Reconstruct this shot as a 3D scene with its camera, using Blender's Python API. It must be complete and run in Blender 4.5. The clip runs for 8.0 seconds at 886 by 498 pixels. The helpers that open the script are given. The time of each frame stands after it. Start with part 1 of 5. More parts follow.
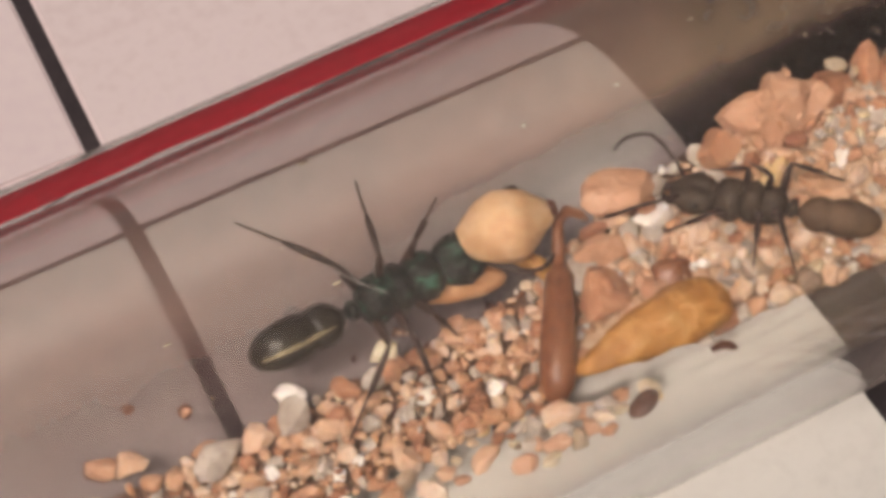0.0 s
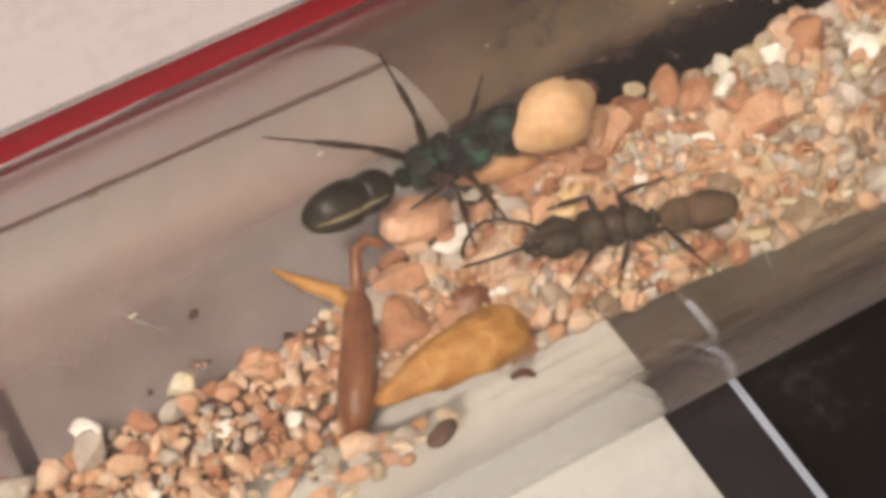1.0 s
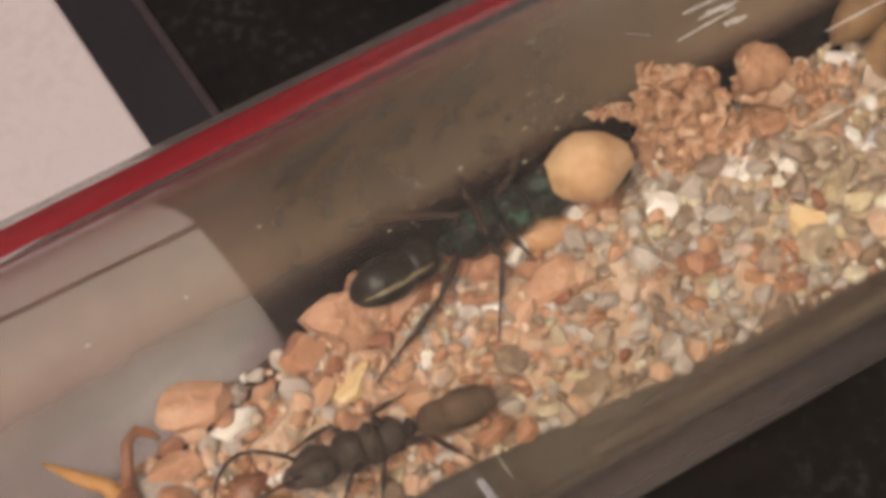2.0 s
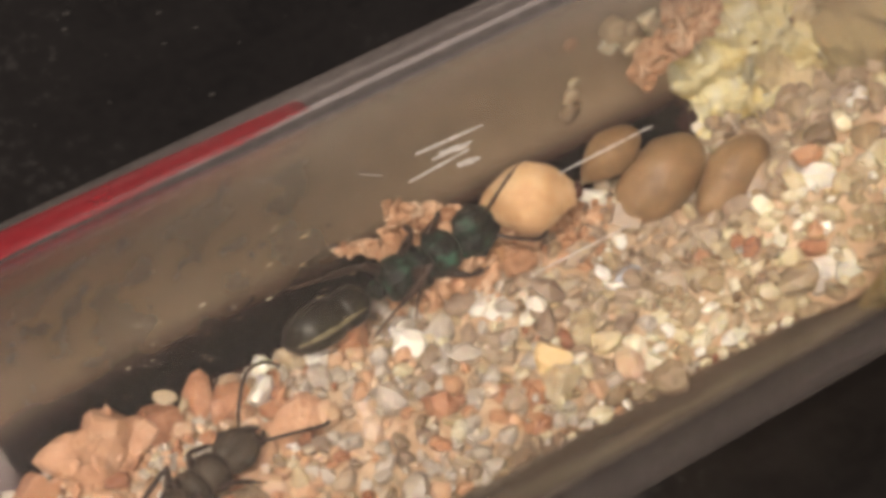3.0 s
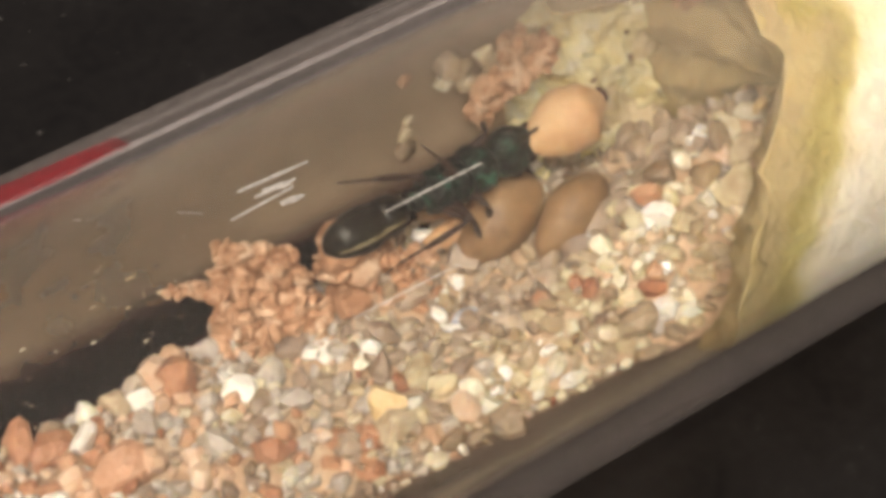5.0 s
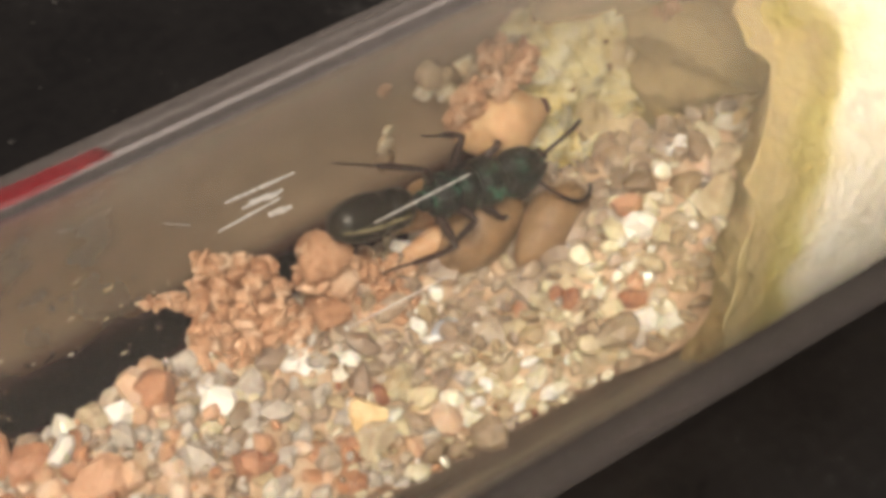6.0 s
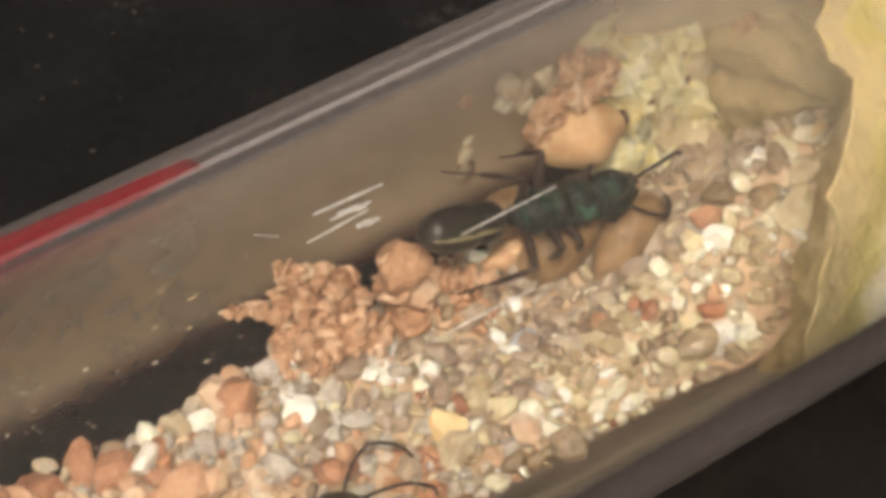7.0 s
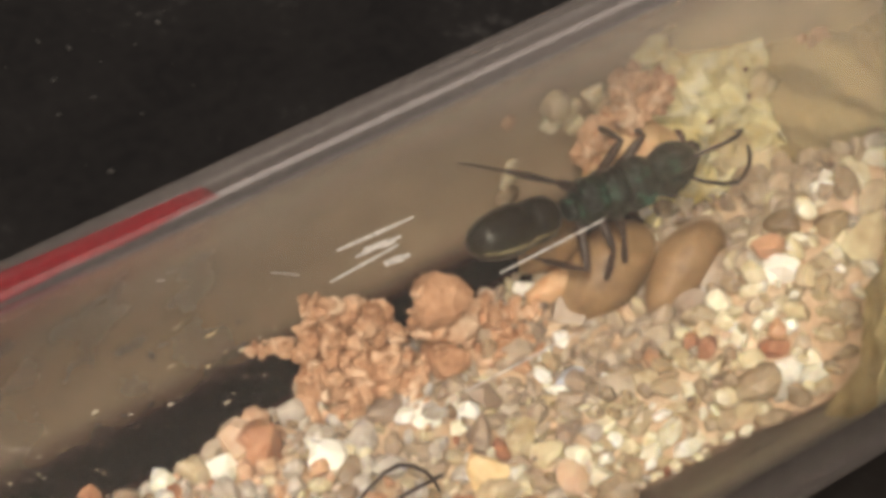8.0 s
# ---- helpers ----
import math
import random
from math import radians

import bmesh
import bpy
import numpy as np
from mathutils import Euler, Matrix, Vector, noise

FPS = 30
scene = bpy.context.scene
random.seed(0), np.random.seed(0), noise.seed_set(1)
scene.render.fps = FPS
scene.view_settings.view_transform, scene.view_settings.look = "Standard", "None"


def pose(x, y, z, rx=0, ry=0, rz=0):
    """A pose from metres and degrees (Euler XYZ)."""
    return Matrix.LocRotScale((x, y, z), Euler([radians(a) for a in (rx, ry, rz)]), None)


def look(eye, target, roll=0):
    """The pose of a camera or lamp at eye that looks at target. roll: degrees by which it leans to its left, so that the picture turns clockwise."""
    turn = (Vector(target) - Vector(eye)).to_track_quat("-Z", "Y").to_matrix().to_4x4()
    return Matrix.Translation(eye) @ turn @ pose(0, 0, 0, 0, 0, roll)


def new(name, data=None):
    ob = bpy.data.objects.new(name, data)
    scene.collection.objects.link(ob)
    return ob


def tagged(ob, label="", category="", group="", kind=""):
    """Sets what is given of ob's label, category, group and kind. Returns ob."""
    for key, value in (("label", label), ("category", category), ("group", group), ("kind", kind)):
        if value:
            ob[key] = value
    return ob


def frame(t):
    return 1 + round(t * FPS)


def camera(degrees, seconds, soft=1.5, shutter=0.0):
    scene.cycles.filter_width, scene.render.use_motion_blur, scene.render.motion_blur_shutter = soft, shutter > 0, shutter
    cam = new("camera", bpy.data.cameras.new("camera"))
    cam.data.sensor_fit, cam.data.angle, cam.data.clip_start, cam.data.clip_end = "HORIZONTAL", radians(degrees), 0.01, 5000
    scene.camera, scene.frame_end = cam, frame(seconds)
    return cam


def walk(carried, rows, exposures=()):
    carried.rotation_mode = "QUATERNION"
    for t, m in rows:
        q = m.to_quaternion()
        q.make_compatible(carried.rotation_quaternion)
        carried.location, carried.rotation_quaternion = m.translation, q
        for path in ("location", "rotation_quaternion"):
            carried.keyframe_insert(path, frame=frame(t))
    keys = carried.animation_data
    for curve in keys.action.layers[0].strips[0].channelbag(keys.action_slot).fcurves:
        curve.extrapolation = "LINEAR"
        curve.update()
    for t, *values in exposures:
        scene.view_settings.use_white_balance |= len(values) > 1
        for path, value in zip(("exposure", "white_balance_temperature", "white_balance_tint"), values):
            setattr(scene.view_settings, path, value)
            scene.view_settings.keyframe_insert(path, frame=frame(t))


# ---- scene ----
MM = 0.001          # everything below is laid out in millimetres

cam = camera(22, 8.0, soft=4.4)
PATH = [
    (0, -18.106, -32.624, 63.482, 34.104, 2.119, -28.279),
    (0.5, -16.968, -32.952, 64.337, 34.299, 0.872, -29.531),
    (1, -15.925, -32.745, 63.601, 34.094, -0.408, -30.813),
    (1.5, -12.804, -32.911, 63.717, 33.942, -0.341, -31.026),
    (2, -4.533, -32.397, 65.488, 33.700, 2.153, -30.987),
    (2.2, -3.699, -32.762, 64.618, 34.096, 1.654, -31.097),
    (3.3, -1.194, -32.784, 65.066, 37.826, -2.528, -33.861),
    (3.5, -1.210, -32.440, 64.856, 38.525, -3.025, -34.226),
    (4, -1.522, -31.940, 64.654, 38.720, -3.560, -34.742),
    (4.5, -1.232, -31.488, 63.554, 38.520, -3.432, -34.911),
    (5, 0.146, -32.703, 63.410, 37.839, -4.031, -35.184),
    (5.2, 0.019, -33.029, 62.844, 37.994, -5.126, -35.645),
    (6.3, -0.795, -31.201, 62.995, 38.066, -5.282, -36.212),
    (6.5, -0.752, -31.660, 62.964, 37.983, -4.819, -35.768),
    (7, -1.647, -31.046, 63.352, 38.120, -4.532, -35.141),
    (7.5, -1.702, -30.893, 62.910, 37.645, -4.235, -34.764),
    (8, 1.432, -28.044, 59.677, 37.990, -3.510, -34.115),
]
walk(cam, [(t, pose(x * MM, y * MM, z * MM, rx, ry, rz)) for t, x, y, z, rx, ry, rz in PATH],
     ((0, -0.43, 6500, 15), (0.5, -0.34, 6500, 13), (1.0, -0.27, 6500, 10), (1.5, -0.42, 6500, 10), (1.9, -0.56, 6500, 12), (2.3, -0.55, 6500, 11), (3.2, -0.20, 6450, 8), (5.0, -0.15, 6350, 5), (8, -0.17, 6350, 3)))

# ---- light ----
world = bpy.data.worlds.new("daylight")
scene.world = world
world.use_nodes = True
SUN_ELEVATION, SUN_TURN = 62, 230     # degrees; the turn runs from +y towards +x
nt = world.node_tree
sky = nt.nodes.new("ShaderNodeTexSky")
sky.sky_type, sky.sun_disc = "NISHITA", False
sky.sun_elevation, sky.sun_rotation = radians(SUN_ELEVATION), radians(SUN_TURN)
sky.dust_density = 4.0
pale = nt.nodes.new("ShaderNodeHueSaturation")          # a hazy, nearly white sky
pale.inputs["Saturation"].default_value = 0.25
nt.links.new(sky.outputs[0], pale.inputs["Color"])
warm = nt.nodes.new("ShaderNodeMix")
warm.data_type, warm.blend_type = "RGBA", "MULTIPLY"
warm.inputs["Factor"].default_value = 1.0
warm.inputs["B"].default_value = (1.0, 0.92, 0.88, 1)
nt.links.new(pale.outputs[0], warm.inputs["A"])
nt.links.new(warm.outputs["Result"], nt.nodes["Background"].inputs[0])
nt.nodes["Background"].inputs[1].default_value = 0.056
sun = new("sun", bpy.data.lights.new("sun", "SUN"))
sun.data.energy, sun.data.angle, sun.data.color = 2.45, radians(8), (1.0, 0.875, 0.74)
_e, _a = radians(SUN_ELEVATION), radians(SUN_TURN)
sun.matrix_world = look((math.cos(_e) * math.sin(_a), math.cos(_e) * math.cos(_a), math.sin(_e)), (0, 0, 0))


# ---- materials ----
def material(name, colours, grain=0.3, rough=0.6, bump=0.2, metal=0.0, random_mix=0.0, patch=3.0, coat=0.0, spec=0.5, translucent=0.0):
    """A surface of two or more colours mixed by noise at two sizes (grain and patch, in mm), with fine relief."""
    m = bpy.data.materials.new(name)
    m.use_nodes = True
    t = m.node_tree
    n, l = t.nodes, t.links
    b = n["Principled BSDF"]
    co = n.new("ShaderNodeTexCoord")
    info = n.new("ShaderNodeObjectInfo")
    fine, broad = n.new("ShaderNodeTexNoise"), n.new("ShaderNodeTexNoise")
    fine.inputs["Scale"].default_value, broad.inputs["Scale"].default_value = 1000 / grain, 1000 / patch
    fine.inputs["Detail"].default_value = 5
    shift = n.new("ShaderNodeVectorMath")
    shift.operation = "ADD"
    l.new(co.outputs["Object"], shift.inputs[0])
    l.new(info.outputs["Random"], shift.inputs[1])
    l.new(shift.outputs[0], fine.inputs["Vector"])
    l.new(shift.outputs[0], broad.inputs["Vector"])
    mix = n.new("ShaderNodeMath")
    mix.operation = "MULTIPLY_ADD"
    mix.inputs[1].default_value, mix.inputs[2].default_value = 0.45, 0.0
    l.new(fine.outputs[0], mix.inputs[0])
    two = n.new("ShaderNodeMath")
    two.operation = "MULTIPLY_ADD"
    two.inputs[1].default_value = 0.55
    l.new(broad.outputs[0], two.inputs[0])
    l.new(mix.outputs[0], two.inputs[2])
    last = two
    if random_mix:
        three = n.new("ShaderNodeMath")
        three.operation = "MULTIPLY_ADD"
        three.inputs[1].default_value = random_mix
        geo = n.new("ShaderNodeNewGeometry")
        add = n.new("ShaderNodeMath")
        add.operation = "ADD"
        l.new(info.outputs["Random"], add.inputs[0])
        l.new(geo.outputs["Random Per Island"], add.inputs[1])
        frac = n.new("ShaderNodeMath")
        frac.operation = "FRACT"
        l.new(add.outputs[0], frac.inputs[0])
        off = n.new("ShaderNodeMath")
        off.operation = "SUBTRACT"
        off.inputs[1].default_value = 0.5
        l.new(frac.outputs[0], off.inputs[0])
        l.new(off.outputs[0], three.inputs[0])
        l.new(two.outputs[0], three.inputs[2])
        last = three
    ramp = n.new("ShaderNodeValToRGB")
    el = ramp.color_ramp.elements
    lo, hi = (0.32, 0.68) if not random_mix else (0.5 - 0.12 - random_mix * 0.42, 0.5 + 0.12 + random_mix * 0.42)
    for i, c in enumerate(colours):
        p = lo + (hi - lo) * i / max(1, len(colours) - 1)
        e = el[i] if i < 2 else el.new(p)
        e.position, e.color = p, (*c, 1)
    el[0].position, el[1].position = lo, lo + (hi - lo) / max(1, len(colours) - 1)
    l.new(last.outputs[0], ramp.inputs[0])
    l.new(ramp.outputs[0], b.inputs["Base Color"])
    b.inputs["Roughness"].default_value, b.inputs["Metallic"].default_value = rough, metal
    b.inputs["Coat Weight"].default_value = coat
    b.inputs["Specular IOR Level"].default_value = spec
    if translucent:
        b.inputs["Subsurface Weight"].default_value = translucent
        b.inputs["Subsurface Radius"].default_value = (0.0012, 0.0008, 0.0004)
        b.inputs["Subsurface Scale"].default_value = 0.6
    if bump:
        bp = n.new("ShaderNodeBump")
        bp.inputs["Strength"].default_value, bp.inputs["Distance"].default_value = bump, grain * MM * 0.6
        l.new(fine.outputs[0], bp.inputs["Height"])
        l.new(bp.outputs[0], b.inputs["Normal"])
    return m


def glass_material():
    m = bpy.data.materials.new("clear_glass")
    m.use_nodes = True
    b = m.node_tree.nodes["Principled BSDF"]
    b.inputs["Base Color"].default_value = (0.93, 0.925, 0.915, 1)
    b.inputs["Transmission Weight"].default_value, b.inputs["Roughness"].default_value = 1.0, 0.0
    b.inputs["IOR"].default_value = 1.49
    return m


def film_material(name, colour, cover, spread, grain, stretch=(1, 1, 1), glow=0.0, other=None):
    """A thin coat of dust or scuffed glass: see-through, with a diffuse share that varies; its tone may run to another colour."""
    m = bpy.data.materials.new(name)
    m.use_nodes = True
    t = m.node_tree
    n, l = t.nodes, t.links
    out = n["Material Output"]
    b = n["Principled BSDF"]
    b.inputs["Base Color"].default_value, b.inputs["Roughness"].default_value = (*colour, 1), 0.8
    clear, mix = n.new("ShaderNodeBsdfTransparent"), n.new("ShaderNodeMixShader")
    co, mp, no = n.new("ShaderNodeTexCoord"), n.new("ShaderNodeMapping"), n.new("ShaderNodeTexNoise")
    mp.inputs["Scale"].default_value = stretch
    no.inputs["Scale"].default_value, no.inputs["Detail"].default_value = 1000 / grain, 6
    l.new(co.outputs["Object"], mp.inputs[0])
    l.new(mp.outputs[0], no.inputs["Vector"])
    rng = n.new("ShaderNodeMapRange")
    rng.inputs[1].default_value, rng.inputs[2].default_value = 0.22, 0.78
    rng.inputs[3].default_value, rng.inputs[4].default_value = cover - spread, cover + spread
    l.new(no.outputs[0], rng.inputs[0])
    att = n.new("ShaderNodeAttribute")
    att.attribute_name = "thickness"
    mul = n.new("ShaderNodeMath")
    mul.operation = "MULTIPLY"
    l.new(rng.outputs[0], mul.inputs[0])
    l.new(att.outputs["Fac"], mul.inputs[1])
    l.new(mul.outputs[0], mix.inputs[0])
    l.new(clear.outputs[0], mix.inputs[1])
    l.new(b.outputs[0], mix.inputs[2])
    if glow:                                    # light shines through the coat
        thin, both = n.new("ShaderNodeBsdfTranslucent"), n.new("ShaderNodeMixShader")
        thin.inputs["Color"].default_value, both.inputs[0].default_value = (*colour, 1), glow
        l.new(b.outputs[0], both.inputs[1])
        l.new(thin.outputs[0], both.inputs[2])
        l.new(both.outputs[0], mix.inputs[2])
    if other:
        tone, hue = n.new("ShaderNodeAttribute"), n.new("ShaderNodeMix")
        tone.attribute_name, hue.data_type = "tone", "RGBA"
        hue.inputs["A"].default_value, hue.inputs["B"].default_value = (*colour, 1), (*other, 1)
        l.new(tone.outputs["Fac"], hue.inputs["Factor"])
        l.new(hue.outputs["Result"], b.inputs["Base Color"])
        l.new(hue.outputs["Result"], thin.inputs["Color"])
    l.new(mix.outputs[0], out.inputs[0])
    return m


def shade_material(name, colour, grain):
    """A see-through film of painted shade that darkens what lies behind it by its thickness."""
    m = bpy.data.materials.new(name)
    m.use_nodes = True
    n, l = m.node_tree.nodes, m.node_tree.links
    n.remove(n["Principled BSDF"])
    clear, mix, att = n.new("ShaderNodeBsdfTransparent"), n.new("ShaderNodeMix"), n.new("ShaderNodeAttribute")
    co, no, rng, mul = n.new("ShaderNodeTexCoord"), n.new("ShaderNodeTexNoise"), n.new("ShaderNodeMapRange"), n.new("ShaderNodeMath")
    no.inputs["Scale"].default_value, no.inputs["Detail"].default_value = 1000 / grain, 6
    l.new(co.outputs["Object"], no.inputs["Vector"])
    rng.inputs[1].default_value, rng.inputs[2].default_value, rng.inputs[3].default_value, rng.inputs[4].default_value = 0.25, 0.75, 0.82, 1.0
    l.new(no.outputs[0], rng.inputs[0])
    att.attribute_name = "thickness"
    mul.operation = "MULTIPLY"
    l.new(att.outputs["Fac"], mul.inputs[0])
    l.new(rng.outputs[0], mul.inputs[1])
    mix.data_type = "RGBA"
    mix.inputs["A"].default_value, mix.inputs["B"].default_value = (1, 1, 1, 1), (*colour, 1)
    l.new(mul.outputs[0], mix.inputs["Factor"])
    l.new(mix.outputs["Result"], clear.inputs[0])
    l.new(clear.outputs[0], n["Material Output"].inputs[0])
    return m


M_TILE = material("glazed_tile", [(0.78, 0.66, 0.66), (0.86, 0.75, 0.75), (0.82, 0.70, 0.72)], grain=0.6, patch=14, rough=0.25, bump=0.02)
M_TILE_COOL = material("cool_glazed_tile", [(0.70, 0.695, 0.65), (0.78, 0.775, 0.73), (0.74, 0.735, 0.69)], grain=0.6, patch=14, rough=0.25, bump=0.02)
M_GROUT = material("dark_grout", [(0.03, 0.024, 0.028), (0.06, 0.046, 0.05)], grain=0.2, patch=2, rough=0.9, bump=0.4)
M_BORDER = material("border_strip", [(0.03, 0.025, 0.028), (0.045, 0.038, 0.042)], grain=0.3, patch=4, rough=0.4, bump=0.1)
# one trim in two colours: its front reflection painted pale, the rest dark
M_TRIM = material("pale_trim", [(0.52, 0.57, 0.68), (0.62, 0.67, 0.79)], grain=0.2, patch=3, rough=0.25, bump=0.05)
M_TRIM_DIM = material("dim_trim", [(0.05, 0.036, 0.04), (0.10, 0.07, 0.078)], grain=0.2, patch=3, rough=0.6, bump=0.2)
M_BLACK = material("black_stone", [(0.010, 0.008, 0.0075), (0.015, 0.0122, 0.0112), (0.019, 0.0158, 0.0145), (0.05, 0.044, 0.041)], grain=0.5, patch=5, rough=0.32, bump=0.05, spec=0.4)
M_GLASS = glass_material()
M_RED = film_material("red_paint", (0.72, 0.06, 0.085), 0.82, 0.1, 0.6, glow=0.5)
M_FILM = film_material("dust_film", (0.76, 0.50, 0.42), 0.49, 0.08, 1.6, glow=0.42, other=(0.66, 0.49, 0.33))
M_FOG = film_material("glass_fog", (0.80, 0.68, 0.53), 0.10, 0.04, 1.6, (0.3, 1, 1), glow=0.5)
M_SHADE = shade_material("grime_film", (0.17, 0.09, 0.12), 2.0)
M_STREAK = film_material("scuff_and_glint", (0.85, 0.78, 0.72), 0.6, 0.3, 0.12)
M_ORANGE = material("orange_grit", [(0.30, 0.125, 0.07), (0.50, 0.25, 0.142), (0.62, 0.37, 0.228), (0.70, 0.46, 0.312), (0.80, 0.64, 0.50)], grain=0.15, patch=0.8, rough=0.42, bump=0.95, random_mix=0.8, translucent=0.3, coat=0.6)
M_PEACH = material("peach_stone", [(0.46, 0.24, 0.14), (0.60, 0.34, 0.21), (0.68, 0.44, 0.30)], grain=0.16, patch=0.9, rough=0.45, bump=0.9, translucent=0.15, coat=0.4)
M_CREAM = material("cream_grit", [(0.25, 0.175, 0.115), (0.40, 0.31, 0.215), (0.55, 0.45, 0.315), (0.74, 0.64, 0.45), (0.93, 0.87, 0.70)], grain=0.2, patch=0.8, rough=0.2, bump=0.35, random_mix=0.9, translucent=0.3, coat=0.8)
M_WHITE = material("white_stone", [(0.86, 0.81, 0.72), (0.93, 0.90, 0.84)], grain=0.2, patch=0.8, rough=0.5, bump=0.3, translucent=0.2)
M_GREY = material("grey_stone", [(0.38, 0.33, 0.28), (0.50, 0.44, 0.38), (0.62, 0.56, 0.49)], grain=0.2, patch=0.8, rough=0.45, bump=0.3, translucent=0.2, coat=0.5)
M_BLUE = material("bluish_stone", [(0.40, 0.42, 0.50), (0.52, 0.54, 0.60)], grain=0.2, patch=0.8, rough=0.45, bump=0.3)
M_YELLOW = material("yellow_stone", [(0.68, 0.46, 0.22), (0.80, 0.62, 0.36)], grain=0.2, patch=0.8, rough=0.45, bump=0.3, translucent=0.2)
M_QUARTZ = material("quartz_grit", [(0.36, 0.26, 0.16), (0.56, 0.44, 0.28), (0.82, 0.71, 0.48), (0.96, 0.92, 0.78)], grain=0.3, patch=0.9, rough=0.15, bump=0.15, random_mix=0.8, translucent=0.3, coat=1.0)
M_QUARTZ.node_tree.nodes["Principled BSDF"].inputs["Transmission Weight"].default_value = 0.12
M_DULL = material("dull_grit", [(0.26, 0.185, 0.135), (0.40, 0.305, 0.225), (0.54, 0.45, 0.35)], grain=0.2, patch=0.8, rough=0.4, bump=0.35, random_mix=0.7, translucent=0.3)
M_SAND = material("packed_sand", [(0.44, 0.28, 0.175), (0.58, 0.41, 0.27), (0.68, 0.54, 0.39)], grain=0.5, patch=1.5, rough=0.8, bump=1.0)
M_CLOD = material("clay_clod", [(0.28, 0.13, 0.065), (0.48, 0.26, 0.145), (0.60, 0.37, 0.23), (0.72, 0.53, 0.38)], grain=0.16, patch=1.2, rough=0.7, bump=0.8, random_mix=0.35)
M_COCOON = material("pale_cocoon", [(0.54, 0.31, 0.15), (0.68, 0.44, 0.24), (0.76, 0.54, 0.33)], grain=0.3, patch=1.1, rough=0.55, bump=0.5, translucent=0.3)
M_MIRRORED = material("cocoon_reflection", [(0.44, 0.22, 0.10), (0.58, 0.33, 0.17), (0.68, 0.44, 0.26)], grain=0.3, patch=1.0, rough=0.5, bump=0.5, translucent=0.3)
M_AMBER = material("amber_cocoon", [(0.36, 0.16, 0.035), (0.48, 0.23, 0.06), (0.54, 0.29, 0.09)], grain=0.5, patch=1.0, rough=0.5, bump=0.9, translucent=0.2)
M_TAN = material("dull_cocoon", [(0.19, 0.11, 0.055), (0.28, 0.17, 0.085), (0.36, 0.23, 0.12)], grain=0.35, patch=1.5, rough=0.5, bump=0.3, translucent=0.25)
M_HUSK = material("brown_husk", [(0.13, 0.046, 0.022), (0.23, 0.09, 0.042), (0.31, 0.145, 0.07)], grain=0.25, patch=1.2, rough=0.35, bump=0.3, translucent=0.15)
M_SEED = material("dark_seed", [(0.06, 0.018, 0.01), (0.12, 0.04, 0.02)], grain=0.15, patch=0.6, rough=0.35, bump=0.3)
M_COTTON = material("white_cotton", [(0.86, 0.83, 0.78), (1.0, 1.0, 1.0)], grain=0.35, patch=2.5, rough=0.95, bump=0.8, translucent=0.3)
t = M_COTTON.node_tree                # the wool's water stain: olive, then yellow, then clean
ramp = t.nodes.new("ShaderNodeValToRGB")
att = t.nodes.new("ShaderNodeAttribute")
att.attribute_name = "wet"
ramp.color_ramp.elements[0].color, ramp.color_ramp.elements[1].color = (0.84, 0.78, 0.66, 1), (0.44, 0.345, 0.18, 1)
for p, c in ((0.2, (0.77, 0.69, 0.49, 1)), (0.5, (0.51, 0.43, 0.18, 1)), (0.8, (0.38, 0.31, 0.12, 1))):
    ramp.color_ramp.elements.new(p).color = c
stained = t.nodes.new("ShaderNodeMix")
stained.data_type, stained.blend_type = "RGBA", "MULTIPLY"
stained.inputs["Factor"].default_value = 1.0
b = t.nodes["Principled BSDF"]
t.links.new(b.inputs["Base Color"].links[0].from_socket, stained.inputs["A"])
t.links.new(att.outputs["Fac"], ramp.inputs[0])
t.links.new(ramp.outputs[0], stained.inputs["B"])
t.links.new(stained.outputs["Result"], b.inputs["Base Color"])
M_DAMP = material("damp_cotton", [(0.62, 0.45, 0.23), (0.78, 0.61, 0.35), (0.90, 0.76, 0.51)], grain=0.4, patch=2.4, rough=0.6, bump=0.9, translucent=0.3)
M_FLUFF = material("yellow_fluff", [(0.86, 0.64, 0.22), (0.98, 0.88, 0.48), (1.0, 0.97, 0.76)], grain=0.4, patch=1.3, rough=0.9, bump=0.9, translucent=0.3)
M_ANT = material("dark_chitin", [(0.012, 0.012, 0.010), (0.03, 0.027, 0.02)], grain=0.12, patch=0.8, rough=0.38, bump=0.35)
M_GREEN = material("green_chitin", [(0.004, 0.005, 0.004), (0.007, 0.009, 0.007), (0.012, 0.024, 0.017), (0.05, 0.17, 0.11)], grain=0.3, patch=0.55, rough=0.38, bump=1.0, metal=0.3)
M_GASTER = material("bronze_chitin", [(0.006, 0.005, 0.004), (0.013, 0.010, 0.006), (0.03, 0.024, 0.012)], grain=0.3, patch=1.2, rough=0.34, bump=0.15, metal=0.25)
t = M_GASTER.node_tree
turned = t.nodes.new("ShaderNodeTangent")          # the gaster's fine rings draw its gloss out along it
turned.direction_type, turned.axis = "RADIAL", "X"
t.links.new(turned.outputs[0], t.nodes["Principled BSDF"].inputs["Tangent"])
t.nodes["Principled BSDF"].inputs["Anisotropic"].default_value = 0.85
M_FUZZ = material("brown_fuzz", [(0.028, 0.020, 0.014), (0.05, 0.035, 0.023), (0.085, 0.06, 0.04)], grain=0.15, patch=0.9, rough=0.5, bump=0.5, spec=0.25)
M_GLINT = material("golden_glint", [(0.16, 0.13, 0.07), (0.34, 0.29, 0.17)], grain=0.15, patch=0.5, rough=0.45, bump=0.3, metal=0.4)
